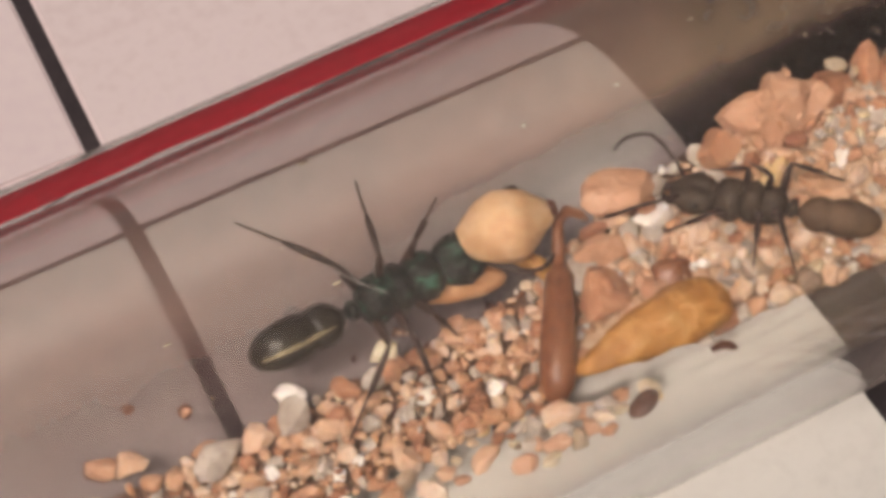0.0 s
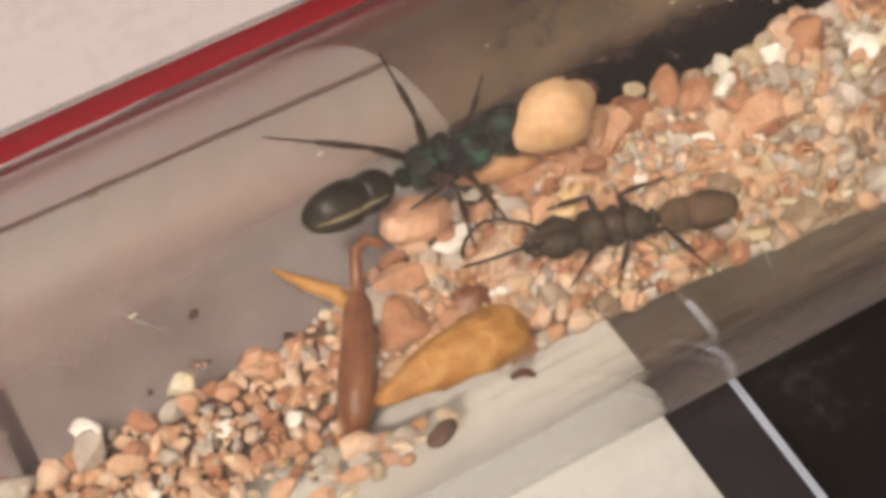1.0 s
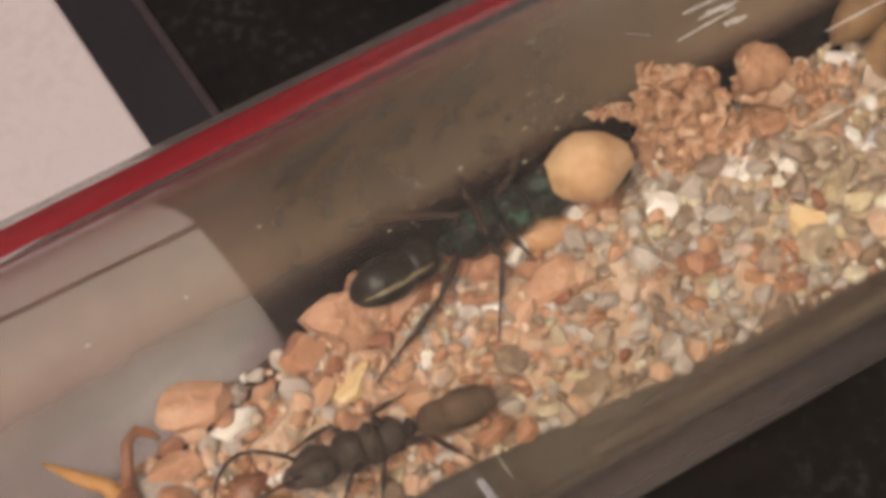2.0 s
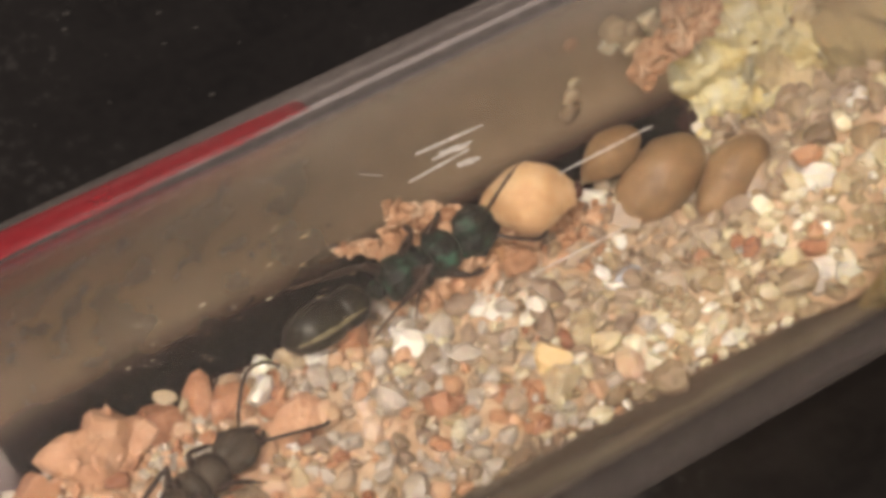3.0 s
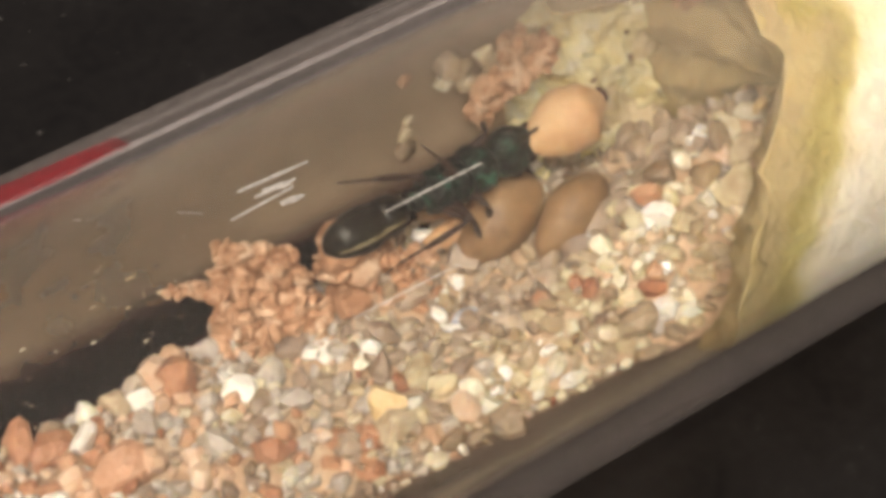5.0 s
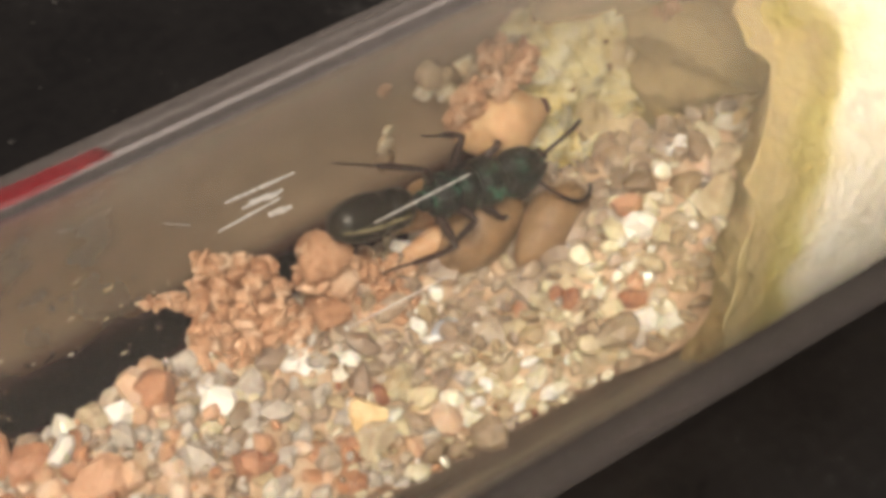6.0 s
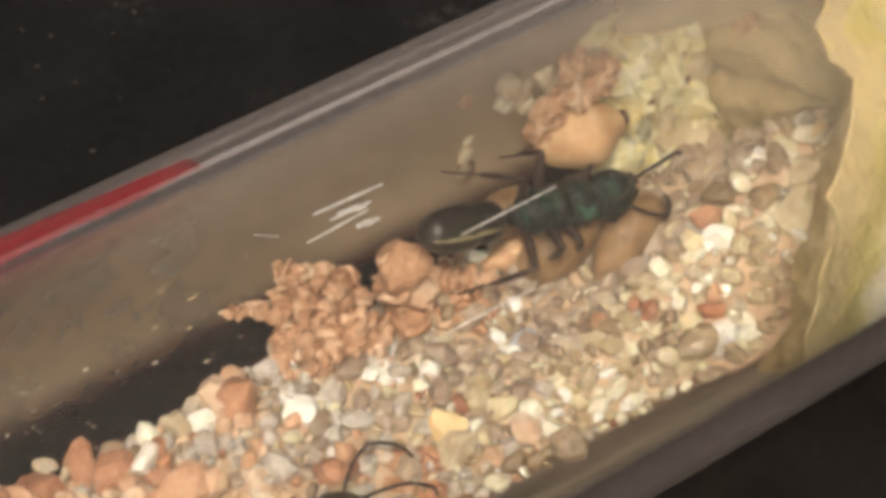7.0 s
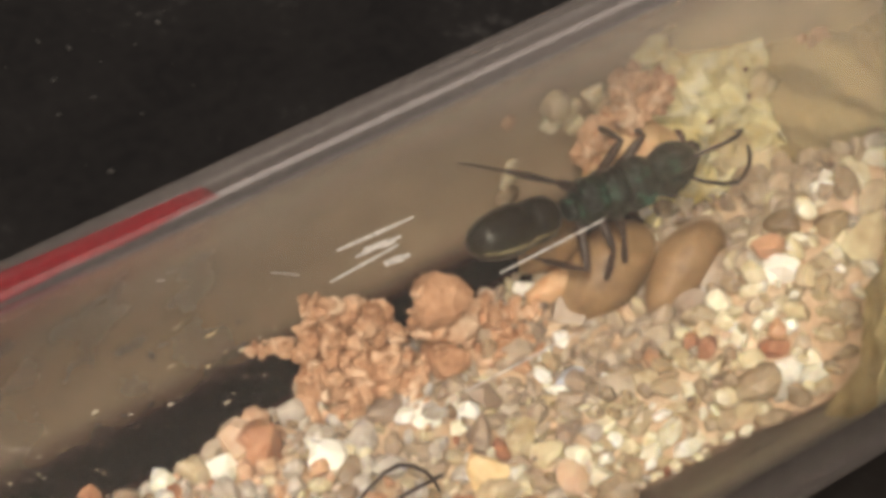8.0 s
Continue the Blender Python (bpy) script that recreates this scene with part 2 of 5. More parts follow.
M_BROWN = material("brown_fur", [(0.065, 0.040, 0.024), (0.12, 0.073, 0.042), (0.18, 0.112, 0.066)], grain=0.12, patch=0.8, rough=0.6, bump=0.7, spec=0.25)
M_FOOT = material("foot_chitin", [(0.05, 0.026, 0.018), (0.10, 0.055, 0.036)], grain=0.2, patch=0.9, rough=0.4, bump=0.2)
M_LINT = material("grey_lint", [(0.03, 0.026, 0.024), (0.075, 0.065, 0.06)], grain=0.2, patch=1.0, rough=0.9, bump=0.3)
M_LEG = material("leg_chitin", [(0.022, 0.013, 0.010), (0.055, 0.028, 0.02)], grain=0.2, patch=0.9, rough=0.4, bump=0.2)


# ---- building helpers ----
def part(name, bm, mat, parent=None, label="", m=None, smooth=True):
    """Links a bmesh laid out in mm as one mesh object, under parent if one is given."""
    me = bpy.data.meshes.new(name)
    for v in bm.verts:
        v.co *= MM
    for f in bm.faces:
        f.smooth = smooth
    bm.to_mesh(me)
    bm.free()
    me.materials.append(mat)
    ob = new(name, me)
    if m is not None:
        ob.matrix_basis = m
    if parent is not None:
        ob.parent = parent
    if label:
        ob["label"] = label
    return ob


def place(x, y, z, rx=0, ry=0, rz=0):
    return pose(x * MM, y * MM, z * MM, rx, ry, rz)


def box(bm, x0, x1, y0, y1, z0, z1, bevel=0.0):
    r = bmesh.ops.create_cube(bm, size=1)
    for v in r["verts"]:
        v.co = ((x0 + x1) / 2 + v.co.x * (x1 - x0), (y0 + y1) / 2 + v.co.y * (y1 - y0), (z0 + z1) / 2 + v.co.z * (z1 - z0))
    if bevel:
        es = {e for v in r["verts"] for e in v.link_edges}
        bmesh.ops.bevel(bm, geom=list(es), offset=bevel, segments=2, affect="EDGES")


def blob(bm, size, centre=(0, 0, 0), sub=3, rough=0.0, freq=1.0, seed=0, turn=None):
    """A rounded lump with its radii in mm, its skin broken by noise."""
    r = bmesh.ops.create_icosphere(bm, subdivisions=sub, radius=1)
    for v in r["verts"]:
        p = v.co.copy()
        k = 1.0
        if rough:
            q = p * freq + Vector((seed * 3.7, seed * 1.3, seed * 2.1))
            k += rough * (noise.noise(q) + 0.5 * noise.noise(q * 2.3) + 0.25 * noise.noise(q * 5.1))
        p = Vector((p.x * size[0], p.y * size[1], p.z * size[2])) * k
        if turn is not None:
            p = turn @ p
        v.co = p + Vector(centre)
    return r["verts"]


def tube_along(bm, pts, radii, sides=8):
    """A closed round rod through points (mm), with a radius at each."""
    rings = []
    pts = [Vector(p) for p in pts]
    for i, p in enumerate(pts):
        d = (pts[min(i + 1, len(pts) - 1)] - pts[max(i - 1, 0)]).normalized()
        a = d.cross(Vector((0, 0, 1)) if abs(d.z) < 0.9 else Vector((1, 0, 0))).normalized()
        b = d.cross(a)
        rings.append([bm.verts.new(p + (a * math.cos(k * math.tau / sides) + b * math.sin(k * math.tau / sides)) * radii[i]) for k in range(sides)])
    for r0, r1 in zip(rings, rings[1:]):
        for k in range(sides):
            bm.faces.new((r0[k], r0[(k + 1) % sides], r1[(k + 1) % sides], r1[k]))
    bm.faces.new(rings[0][::-1])
    bm.faces.new(rings[-1])
    bmesh.ops.recalc_face_normals(bm, faces=bm.faces[:])


def ease(a, b, x):
    k = min(1, max(0, (x - a) / (b - a)))
    return k * k * (3 - 2 * k)


def lathe(bm, profile, sides=160):
    """Turns (x, radius) pairs about the x axis; a radius of 0 closes the end."""
    rings = []
    for x, r in profile:
        if r == 0:
            rings.append([bm.verts.new((x, 0, 0))])
        else:
            rings.append([bm.verts.new((x, r * math.cos(k * math.tau / sides), r * math.sin(k * math.tau / sides))) for k in range(sides)])
    for r0, r1 in zip(rings, rings[1:]):
        for k in range(sides):
            j = (k + 1) % sides
            if len(r0) == 1:
                bm.faces.new((r0[0], r1[j], r1[k]))
            elif len(r1) == 1:
                bm.faces.new((r0[k], r0[j], r1[0]))
            else:
                bm.faces.new((r0[k], r0[j], r1[j], r1[k]))
    return rings


# ---- floor ----
ground_bm = bmesh.new()
FLOOR = 0.08                                   # the floor's top; the tube's axis lies at 8
box(ground_bm, -6000, 6000, -6000, 6000, FLOOR - 12, FLOOR - 0.25)
ground = tagged(part("ground", ground_bm, M_GROUT, smooth=False), "dark grout bed under the floor tiles", "floor", kind="structure")


def floor_piece(name, x0, x1, y0, y1, top, mat, bevel, label="", skew=0.0):
    bm = bmesh.new()
    box(bm, x0, x1, y0, y1, FLOOR - 0.25, FLOOR + top, bevel)
    for v in bm.verts:
        x, y = v.co.x, v.co.y
        v.co.x += skew * (y - 10) * (1 - ease(-7, 7, x))
        v.co.y -= skew * (x + 9.5)
    return part(name, bm, mat, ground, label, smooth=False)


SKEW = 0.047                                   # the tile joints don't run quite along the tube
JOINT = 0.31                                   # half a joint's width
LINE_X, LINE_Y, EDGE_X = -8.7, 15.75, 9.3
for x0, x1 in ((-190, -99), (-99, LINE_X), (LINE_X, EDGE_X + JOINT)):
    for y0, y1 in ((-160, -74), (-74, LINE_Y), (LINE_Y, 107), (107, 200)):
        floor_piece("tile", x0 + JOINT, x1 - JOINT, y0 + JOINT, y1 - JOINT, 0.0, M_TILE_COOL if y1 == LINE_Y else M_TILE, 0.12, "pale greyish glazed floor tile" if y1 == LINE_Y else "pale pinkish glazed floor tile", SKEW)
floor_piece("border_strip", EDGE_X, 11.75, -160, 200, -0.02, M_BORDER, 0.08, "dark grey border strip beside the pale tiles")
# the glint is put into the colour: pale in front, dark behind the tube
floor_piece("trim", 11.83, 12.1, -160, -3, 0.02, M_TRIM, 0.1, "thin trim, painted pale for its bright glint")
floor_piece("trim", 11.75, 12.1, -3, 200, 0.02, M_TRIM_DIM, 0.1, "thin trim, coloured dark where it catches no glint")
for x0, x1 in ((12.1, 160), (160, 310)):
    for y0, y1 in ((-160, 42),):
        floor_piece("black_slab", x0, x1 - JOINT, y0, y1 - JOINT, 0.0, M_BLACK, 0.1, "polished black stone floor slab")

# unseen pale tiles, added so the glass rim has something bright to reflect
for x0, x1 in ((12.1, 160), (160, 310)):
    for y0, y1 in ((42, 60),):
        floor_piece("tile", x0, x1 - JOINT, y0, y1 - JOINT, 0.0, M_TILE, 0.12, "pale pinkish glazed floor tile")

# ---- test tube ----
R_OUT, R_IN, AXIS = 7.92, 6.75, 8.0
tube = tagged(new("test_tube"), "clear glass test tube lying on the floor", "test tube")
tube.location = (0, 0, AXIS * MM)
bm = bmesh.new()
X_MOUTH, X_END = -62.0, 74.0
prof = [(X_MOUTH, R_IN + 0.3), (X_MOUTH, R_OUT - 0.3), (X_MOUTH + 0.3, R_OUT)] + [(x, R_OUT) for x in (-40, -20, 0, 20, 40, X_END)]
prof += [(X_END + R_OUT * math.sin(a * math.pi / 24), R_OUT * math.cos(a * math.pi / 24)) for a in range(1, 12)] + [(X_END + R_OUT, 0)]
lathe(bm, prof)
inner = [(X_MOUTH, R_IN + 0.3), (X_MOUTH + 0.3, R_IN)] + [(x, R_IN) for x in (-40, -20, 0, 20, 40, X_END)]
inner += [(X_END + R_IN * math.sin(a * math.pi / 24), R_IN * math.cos(a * math.pi / 24)) for a in range(1, 12)] + [(X_END + R_IN, 0)]
lathe(bm, inner)
bmesh.ops.remove_doubles(bm, verts=bm.verts, dist=1e-4)
bmesh.ops.recalc_face_normals(bm, faces=bm.faces[:])
glass = part("glass_wall", bm, M_GLASS, tube, "clear glass wall")
glass.visible_shadow = False


def shell_patch(name, mat, r, x0, x1, a0, a1, nx, na, label, weight, tone=None):
    """A patch of coat on the tube, between two angles (0 is +y, 90 up), fading by weight(u, v)."""
    bm = bmesh.new()
    layer = bm.verts.layers.float.new("thickness")
    hue = bm.verts.layers.float.new("tone")
    grid = []
    for i in range(nx + 1):
        row = []
        for j in range(na + 1):
            u, v = i / nx, j / na
            a = radians(a0 + (a1 - a0) * v)
            q = bm.verts.new((x0 + (x1 - x0) * u, r * math.cos(a), r * math.sin(a)))
            q[layer] = weight(u, v)
            q[hue] = tone(u, v) if tone else 0.0
            row.append(q)
        grid.append(row)
    for i in range(nx):
        for j in range(na):
            bm.faces.new((grid[i][j], grid[i + 1][j], grid[i + 1][j + 1], grid[i][j + 1]))
    return part(name, bm, mat, tube, label)


def film_weight(u, v):
    """How thick the dust lies: it thins out towards the floor and the top of the tube."""
    a, bare = -85 + 147 * v + 2 * noise.noise(Vector((u * 20, 0, 0))), ease(0.52, 0.6, u)
    low = (1 - bare) * ease(-85, -35, a) + bare * ease(-43.7 + 5.4 * ease(0.62, 0.7, u), -26.3 - 6.5 * ease(0.62, 0.7, u), a)
    return low * (1 - ease(46, 62, a)) * (0.86 + 0.26 * ease(0.5, 0.6, u) - 0.29 * ease(0.64, 0.66, u) + 0.5 * ease(0.75, 0.82, u) + 0.4 * ease(0.84, 0.9, u))


shell_patch("dust_film", M_FILM, R_IN - 0.14, -60, 46, -85, 62, 120, 80, "thin film of dust inside the glass, pinkish to brown",
            film_weight, lambda u, v: ease(0.58, 0.68, u + 0.02 * noise.noise(Vector((u * 16, v * 5, 0)))))
# shade on the floor under the tube, painted as a dark film on the glass
shell_patch("grime_film", M_SHADE, R_IN - 0.24, -60, 40, -150, -24, 120, 60, "dark film painted for the shade on the tube's floor behind the gravel",
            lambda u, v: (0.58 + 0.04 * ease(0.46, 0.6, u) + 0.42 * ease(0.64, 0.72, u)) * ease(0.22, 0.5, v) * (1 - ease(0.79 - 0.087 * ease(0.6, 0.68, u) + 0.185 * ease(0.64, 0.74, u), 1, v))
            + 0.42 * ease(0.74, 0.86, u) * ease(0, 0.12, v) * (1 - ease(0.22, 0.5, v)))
shell_patch("glass_fog", M_FOG, R_IN - 0.06, -60, 70, 36, 268, 90, 60, "faint greyish fog inside the glass",
            lambda u, v: ((0.35 + 0.12 * ease(0.66, 0.74, u) * ease(0.25, 0.4, v)) * ease(0.1, 0.24, v) + 2.6 * ease(0.53, 0.62, u) * ease(0, 0.05, v) * (1 - ease(0.08, 0.26, v))
                          + (1.0 + 2.6 * ease(0.52, 0.62, u)) * ease(0.605, 0.75, v) + 1.1 * ease(0.69, 0.75, u) * ease(0.06, 0.14, v) * (1 - ease(0.34, 0.5, v)) + 1.9 * ease(0.66, 0.74, u) * (1 - ease(0.757, 0.79, u)) * ease(0.08, 0.16, v) * (1 - ease(0.22, 0.38, v))) * (1 - ease(0.874, 1, v)))

M_DUST = film_material("outer_dust", (0.52, 0.44, 0.40), 0.34, 0.06, 2.2, (0.25, 1, 1))
shell_patch("outer_dust", M_DUST, R_OUT + 0.006, -60, 72, 20, 216, 120, 80, "greyish dust on the outside of the glass",
            lambda u, v: (0.75 + 0.35 * ease(0.55, 0.62, u)) * (1 - ease(0.12, 0.3 + 0.12 * ease(0.62, 0.72, u), v)) + 0.05 + (0.3 + 1.3 * ease(0.48, 0.53, u) - 0.55 * ease(0.57, 0.64, u)) * ease(0.74, 0.9, v))

# the red stripe painted along the tube's back, worn off at its end
bm = bmesh.new()
coat = bm.verts.layers.float.new("thickness")
n = 160
rows = []
for i in range(n + 1):
    x = -60 + 79.4 * i / n
    worn = 4 * ease(12, 19.4, x)
    a0, a1 = 50.2 + worn + 0.8 * noise.noise(Vector((x * 0.4, 1, 0))), 63.8 - worn * 0.3 + 0.8 * noise.noise(Vector((x * 0.5, 7, 0)))
    rows.append([bm.verts.new((x, r * math.cos(radians(a)), r * math.sin(radians(a)))) for r, a in ((R_OUT + 0.012, a0), (R_OUT + 0.01, (a0 + a1) / 2), (R_OUT + 0.01, a1), (R_OUT + 0.03, a1 - 0.3), (R_OUT + 0.03, (a0 + a1) / 2), (R_OUT + 0.03, a0 + 0.3))])
for r0, r1 in zip(rows, rows[1:]):
    for k in range(6):
        bm.faces.new((r0[k], r0[(k + 1) % 6], r1[(k + 1) % 6], r1[k]))
for v in bm.verts:
    v[coat] = 1.0 - 0.45 * ease(7, 15, v.co.x) - 0.25 * ease(17.5, 19.4, v.co.x)
bm.faces.new(rows[0])
bm.faces.new(rows[-1][::-1])
bmesh.ops.recalc_face_normals(bm, faces=bm.faces[:])
part("red_stripe", bm, M_RED, tube, "painted red stripe")

# ---- gravel bed ----
def spline(xs, ys, x):
    return float(np.interp(x, xs, ys))


def bed_back(x):
    return spline((-30, -9, -5.6, -1, 2, 5, 9, 14, 18, 22, 30, 40, 46), (2.2, 2.2, 2.2, 2.2, 2.8, 3.8, 4.3, 4.6, 4.3, 4.6, 4.8, 4.6, 4.4), x)


def bed_front(x):
    return spline((-30, -9, -5, 0, 4, 8, 12, 17, 22, 28, 33, 38, 42, 46), (-3, -3.4, -3.4, -3.0, -2.4, -2.2, -2.6, -3.2, -3.9, -4.1, -4.3, -5.6, -6.2, -6.2), x)


def wall_z(y):
    return AXIS - math.sqrt(R_IN ** 2 - min(abs(y), R_IN - 0.1) ** 2)


def bed_z(x, y):
    b, f = bed_back(x), bed_front(x)
    s = min(1, max(0, (y - f) / (b - f)))
    rise = spline((-30, -5, 3, 10, 18, 26, 46), (0.1, 0.15, 0.3, 0.55, 0.8, 0.4, 0.4), x)
    edge = wall_z(f) * (1 - s) + wall_z(b) * s
    hump = 4 * s * (1 - s)
    z = edge + (rise - 0.2) * hump - 0.7 * math.exp(-((y - 1.4) / 1.4) ** 2) * ease(25, 29, x) * min(1, 2 * hump)
    # the pile that climbs to the plug, with its crest in front of the nest
    cy = spline((22, 26, 30, 33.3, 35, 38.5, 42), (-2.4, -2.0, -1.3, -0.9, -0.2, 0.7, 0.9), x)
    cz = spline((22, 26, 30, 33.3, 35.2, 38.5, 41, 44), (1.4, 2.4, 3.2, 4.1, 4.8, 5.9, 6.9, 7.3), x)
    k = (y - f) / (cy - f)
    pile = wall_z(f) + (cz - wall_z(f)) * (1 - (1 - min(1, max(0, k))) ** 1.3) - 1.2 * max(0, y - cy)
    ramp = 8.2 - 1.0 * max(0, 42.2 + 0.7 * min(0, y) - x) - 1.2 * max(0, y - cy)
    z = max(z, pile, ramp)
    return max(z + 0.35 * noise.noise(Vector((x * 0.55, y * 0.55, 3))) * hump, wall_z(y))


bed = tagged(new("gravel_bed"), "loose bed of orange and cream gravel in the tube", "gravel", kind="stuff")
bm = bmesh.new()
nx, ny = 150, 24
top, low = [], []
for i in range(nx + 1):
    x = -34 + 78 * i / nx
    f, b = bed_front(x) + 2.2 * (1 - ease(2, 8, x)), bed_back(x)
    rt, rl = [], []
    for j in range(ny + 1):
        y = f + (b - f) * j / ny
        sparse = 1 - ease(-3, 3, x)
        rt.append(bm.verts.new((x, y, max(wall_z(y) + 0.02, bed_z(x, y) - 0.32 - 0.22 * sparse))))
        rl.append(bm.verts.new((x, y, wall_z(y) + 0.004)))
    top.append(rt)
    low.append(rl)
for i in range(nx):
    for j in range(ny):
        bm.faces.new((top[i][j], top[i + 1][j], top[i + 1][j + 1], top[i][j + 1]))
        bm.faces.new((low[i][j], low[i][j + 1], low[i + 1][j + 1], low[i + 1][j]))
    for j, flip in ((0, 1), (ny, 0)):
        q = (top[i][j], low[i][j], low[i + 1][j], top[i + 1][j])
        bm.faces.new(q if flip else q[::-1])
for i in (0, nx):
    for j in range(ny):
        bm.faces.new((top[i][j], top[i][j + 1], low[i][j + 1], low[i][j]))
bmesh.ops.recalc_face_normals(bm, faces=bm.faces[:])
part("sand", bm, M_SAND, bed, "packed sandy grit between the pebbles")

# ---- cotton plug ----
def plug_face(y):
    """How far in the plug's slanting face lies."""
    return 41.6 + 1.25 * min(y, 0) - 0.25 * max(y, 0)


plug = tagged(new("cotton_plug"), "white cotton wool plug with yellow water stains", "cotton plug")


def plug_mesh():
    """The wool from its domed, wet face along the glass; its stain fades from the face inwards."""
    bm = bmesh.new()
    wet = bm.verts.layers.float.new("wet")
    sides, n, r = 110, 70, R_IN - 0.02
    rings = []
    for i in range(n + 1):
        u = i / n
        ring = []
        for k in range(sides):
            a = k * math.tau / sides
            c, s = math.cos(a), math.sin(a)
            tatter = 0.8 * noise.noise(Vector((c * 2.4, s * 2.4, 4))) + 0.35 * noise.noise(Vector((c * 6, s * 6, 9)))
            rr = r * math.sin(u / 0.4 * math.pi / 2) ** 0.6 if u < 0.4 else r
            along = 0 if u < 0.4 else ((u - 0.4) / 0.6) ** 1.6 * 27
            x = plug_face(rr * c) - 2.5 * ease(0.9, 1.0, rr * s / r) + 1.0 * tatter + along      # the rim hangs over at the top
            q = Vector((c * rr, s * rr, x))
            w = 0.7 * noise.noise(q * 0.55) + 0.35 * noise.noise(q * 1.6) + 0.16 * noise.noise(q * 3.9)
            rr = min(rr + w * 0.4 if u < 0.4 else rr - abs(w) * 0.16, r)
            v = bm.verts.new((x + w * (1 - 0.5 * ease(0.3, 0.45, u)), rr * c, rr * s + AXIS))
            v[wet] = 1 - ease(0.7, 4.1 + 0.6 * noise.noise(q * 0.8), along + 0.5 * noise.noise(q * 1.3))
            ring.append(v)
        rings.append(ring)
    for r0, r1 in zip(rings, rings[1:]):
        for k in range(sides):
            bm.faces.new((r0[k], r1[k], r1[(k + 1) % sides], r0[(k + 1) % sides]))
    bm.faces.new(rings[-1])
    bmesh.ops.remove_doubles(bm, verts=bm.verts, dist=1e-4)
    bmesh.ops.recalc_face_normals(bm, faces=bm.faces[:])
    return bm


part("wool", plug_mesh(), M_COTTON, plug, "white cotton wool, stained yellow towards its wet face")
# ---- single stones, clods, cocoons and litter ----
def facet(bm, size, centre, sub, seed, turn=None, rough=0.06, freq=3.0, near=0.6, far=0.95, count=15):
    """An angular lump with flat broken faces."""
    broken = random.Random(seed * 13 + 5)
    cuts = []
    for _ in range(count):
        d = Vector((broken.gauss(0, 1), broken.gauss(0, 1), broken.gauss(0, 1))).normalized()
        cuts.append((d, broken.uniform(near, far)))
    for v in blob(bm, (1, 1, 1), sub=sub, rough=rough, freq=freq, seed=seed):
        n = v.co.normalized()
        k = min([c / d.dot(n) for d, c in cuts if d.dot(n) > 0.05] + [1.25])
        p = Vector((v.co.x * size[0], v.co.y * size[1], v.co.z * size[2])) * k
        v.co = (turn @ p if turn is not None else p) + Vector(centre)


def stone_mesh(name, size, mat, seed, sub=3, rough=0.28, freq=1.4, smooth=True):
    bm = bmesh.new()
    facet(bm, size, (0, 0, 0), sub, seed, None, rough * 0.22, freq * 2.2)
    me = bpy.data.meshes.new(name)
    for v in bm.verts:
        v.co *= MM
    for f in bm.faces:
        f.smooth = smooth
    bm.to_mesh(me)
    bm.free()
    me.materials.append(mat)
    return me


def stone(x, y, z, size, mat, seed, turn=(0, 0, 0), label="", rough=0.28, freq=1.4, taper=0.0):
    ob = new("pebble", stone_mesh("pebble", size, mat, seed, 3, rough, freq, False))
    for v in ob.data.vertices:
        k = 1 - taper * v.co.z / (size[2] * MM)
        v.co.x, v.co.y = v.co.x * k, v.co.y * k
    ob.parent = bed
    ob.matrix_basis = place(x, y, z, *turn)
    if label:
        ob["label"] = label
    return ob


stone(6.0, 2.5, 2.55, (0.85, 0.62, 0.6), M_WHITE, 1, (0, 0, 25), "bright white angular pebble")
stone(5.1, 3.5, 3.1, (1.15, 1.0, 0.95), M_PEACH, 2, (0, 0, 20), "large pinkish orange pebble")
stone(3.4, 2.3, 2.35, (1.35, 0.75, 0.7), M_PEACH, 3, (0, 0, 10))
stone(3.0, 0.75, 2.35, (1.05, 0.95, 0.85), M_ORANGE, 4, (0, 0, 40))
stone(5.4, 0.5, 2.05, (1.1, 0.7, 0.65), M_HUSK, 5, (0, 0, 0), "reddish brown pebble")
stone(6.9, 1.5, 2.3, (1.05, 0.75, 0.7), M_ORANGE, 6, (0, 0, 30))
stone(-3.9, 2.5, 2.1, (0.5, 0.36, 0.36), M_CREAM, 7, (0, 0, -15))
stone(-7.3, 2.5, 2.1, (0.62, 0.36, 0.38), M_WHITE, 8, (0, 0, -50), "small white pebble")
stone(-10.2, 1.6, 2.05, (0.85, 0.62, 0.5), M_GREY, 9, (0, 0, 15), "translucent grey pebble")
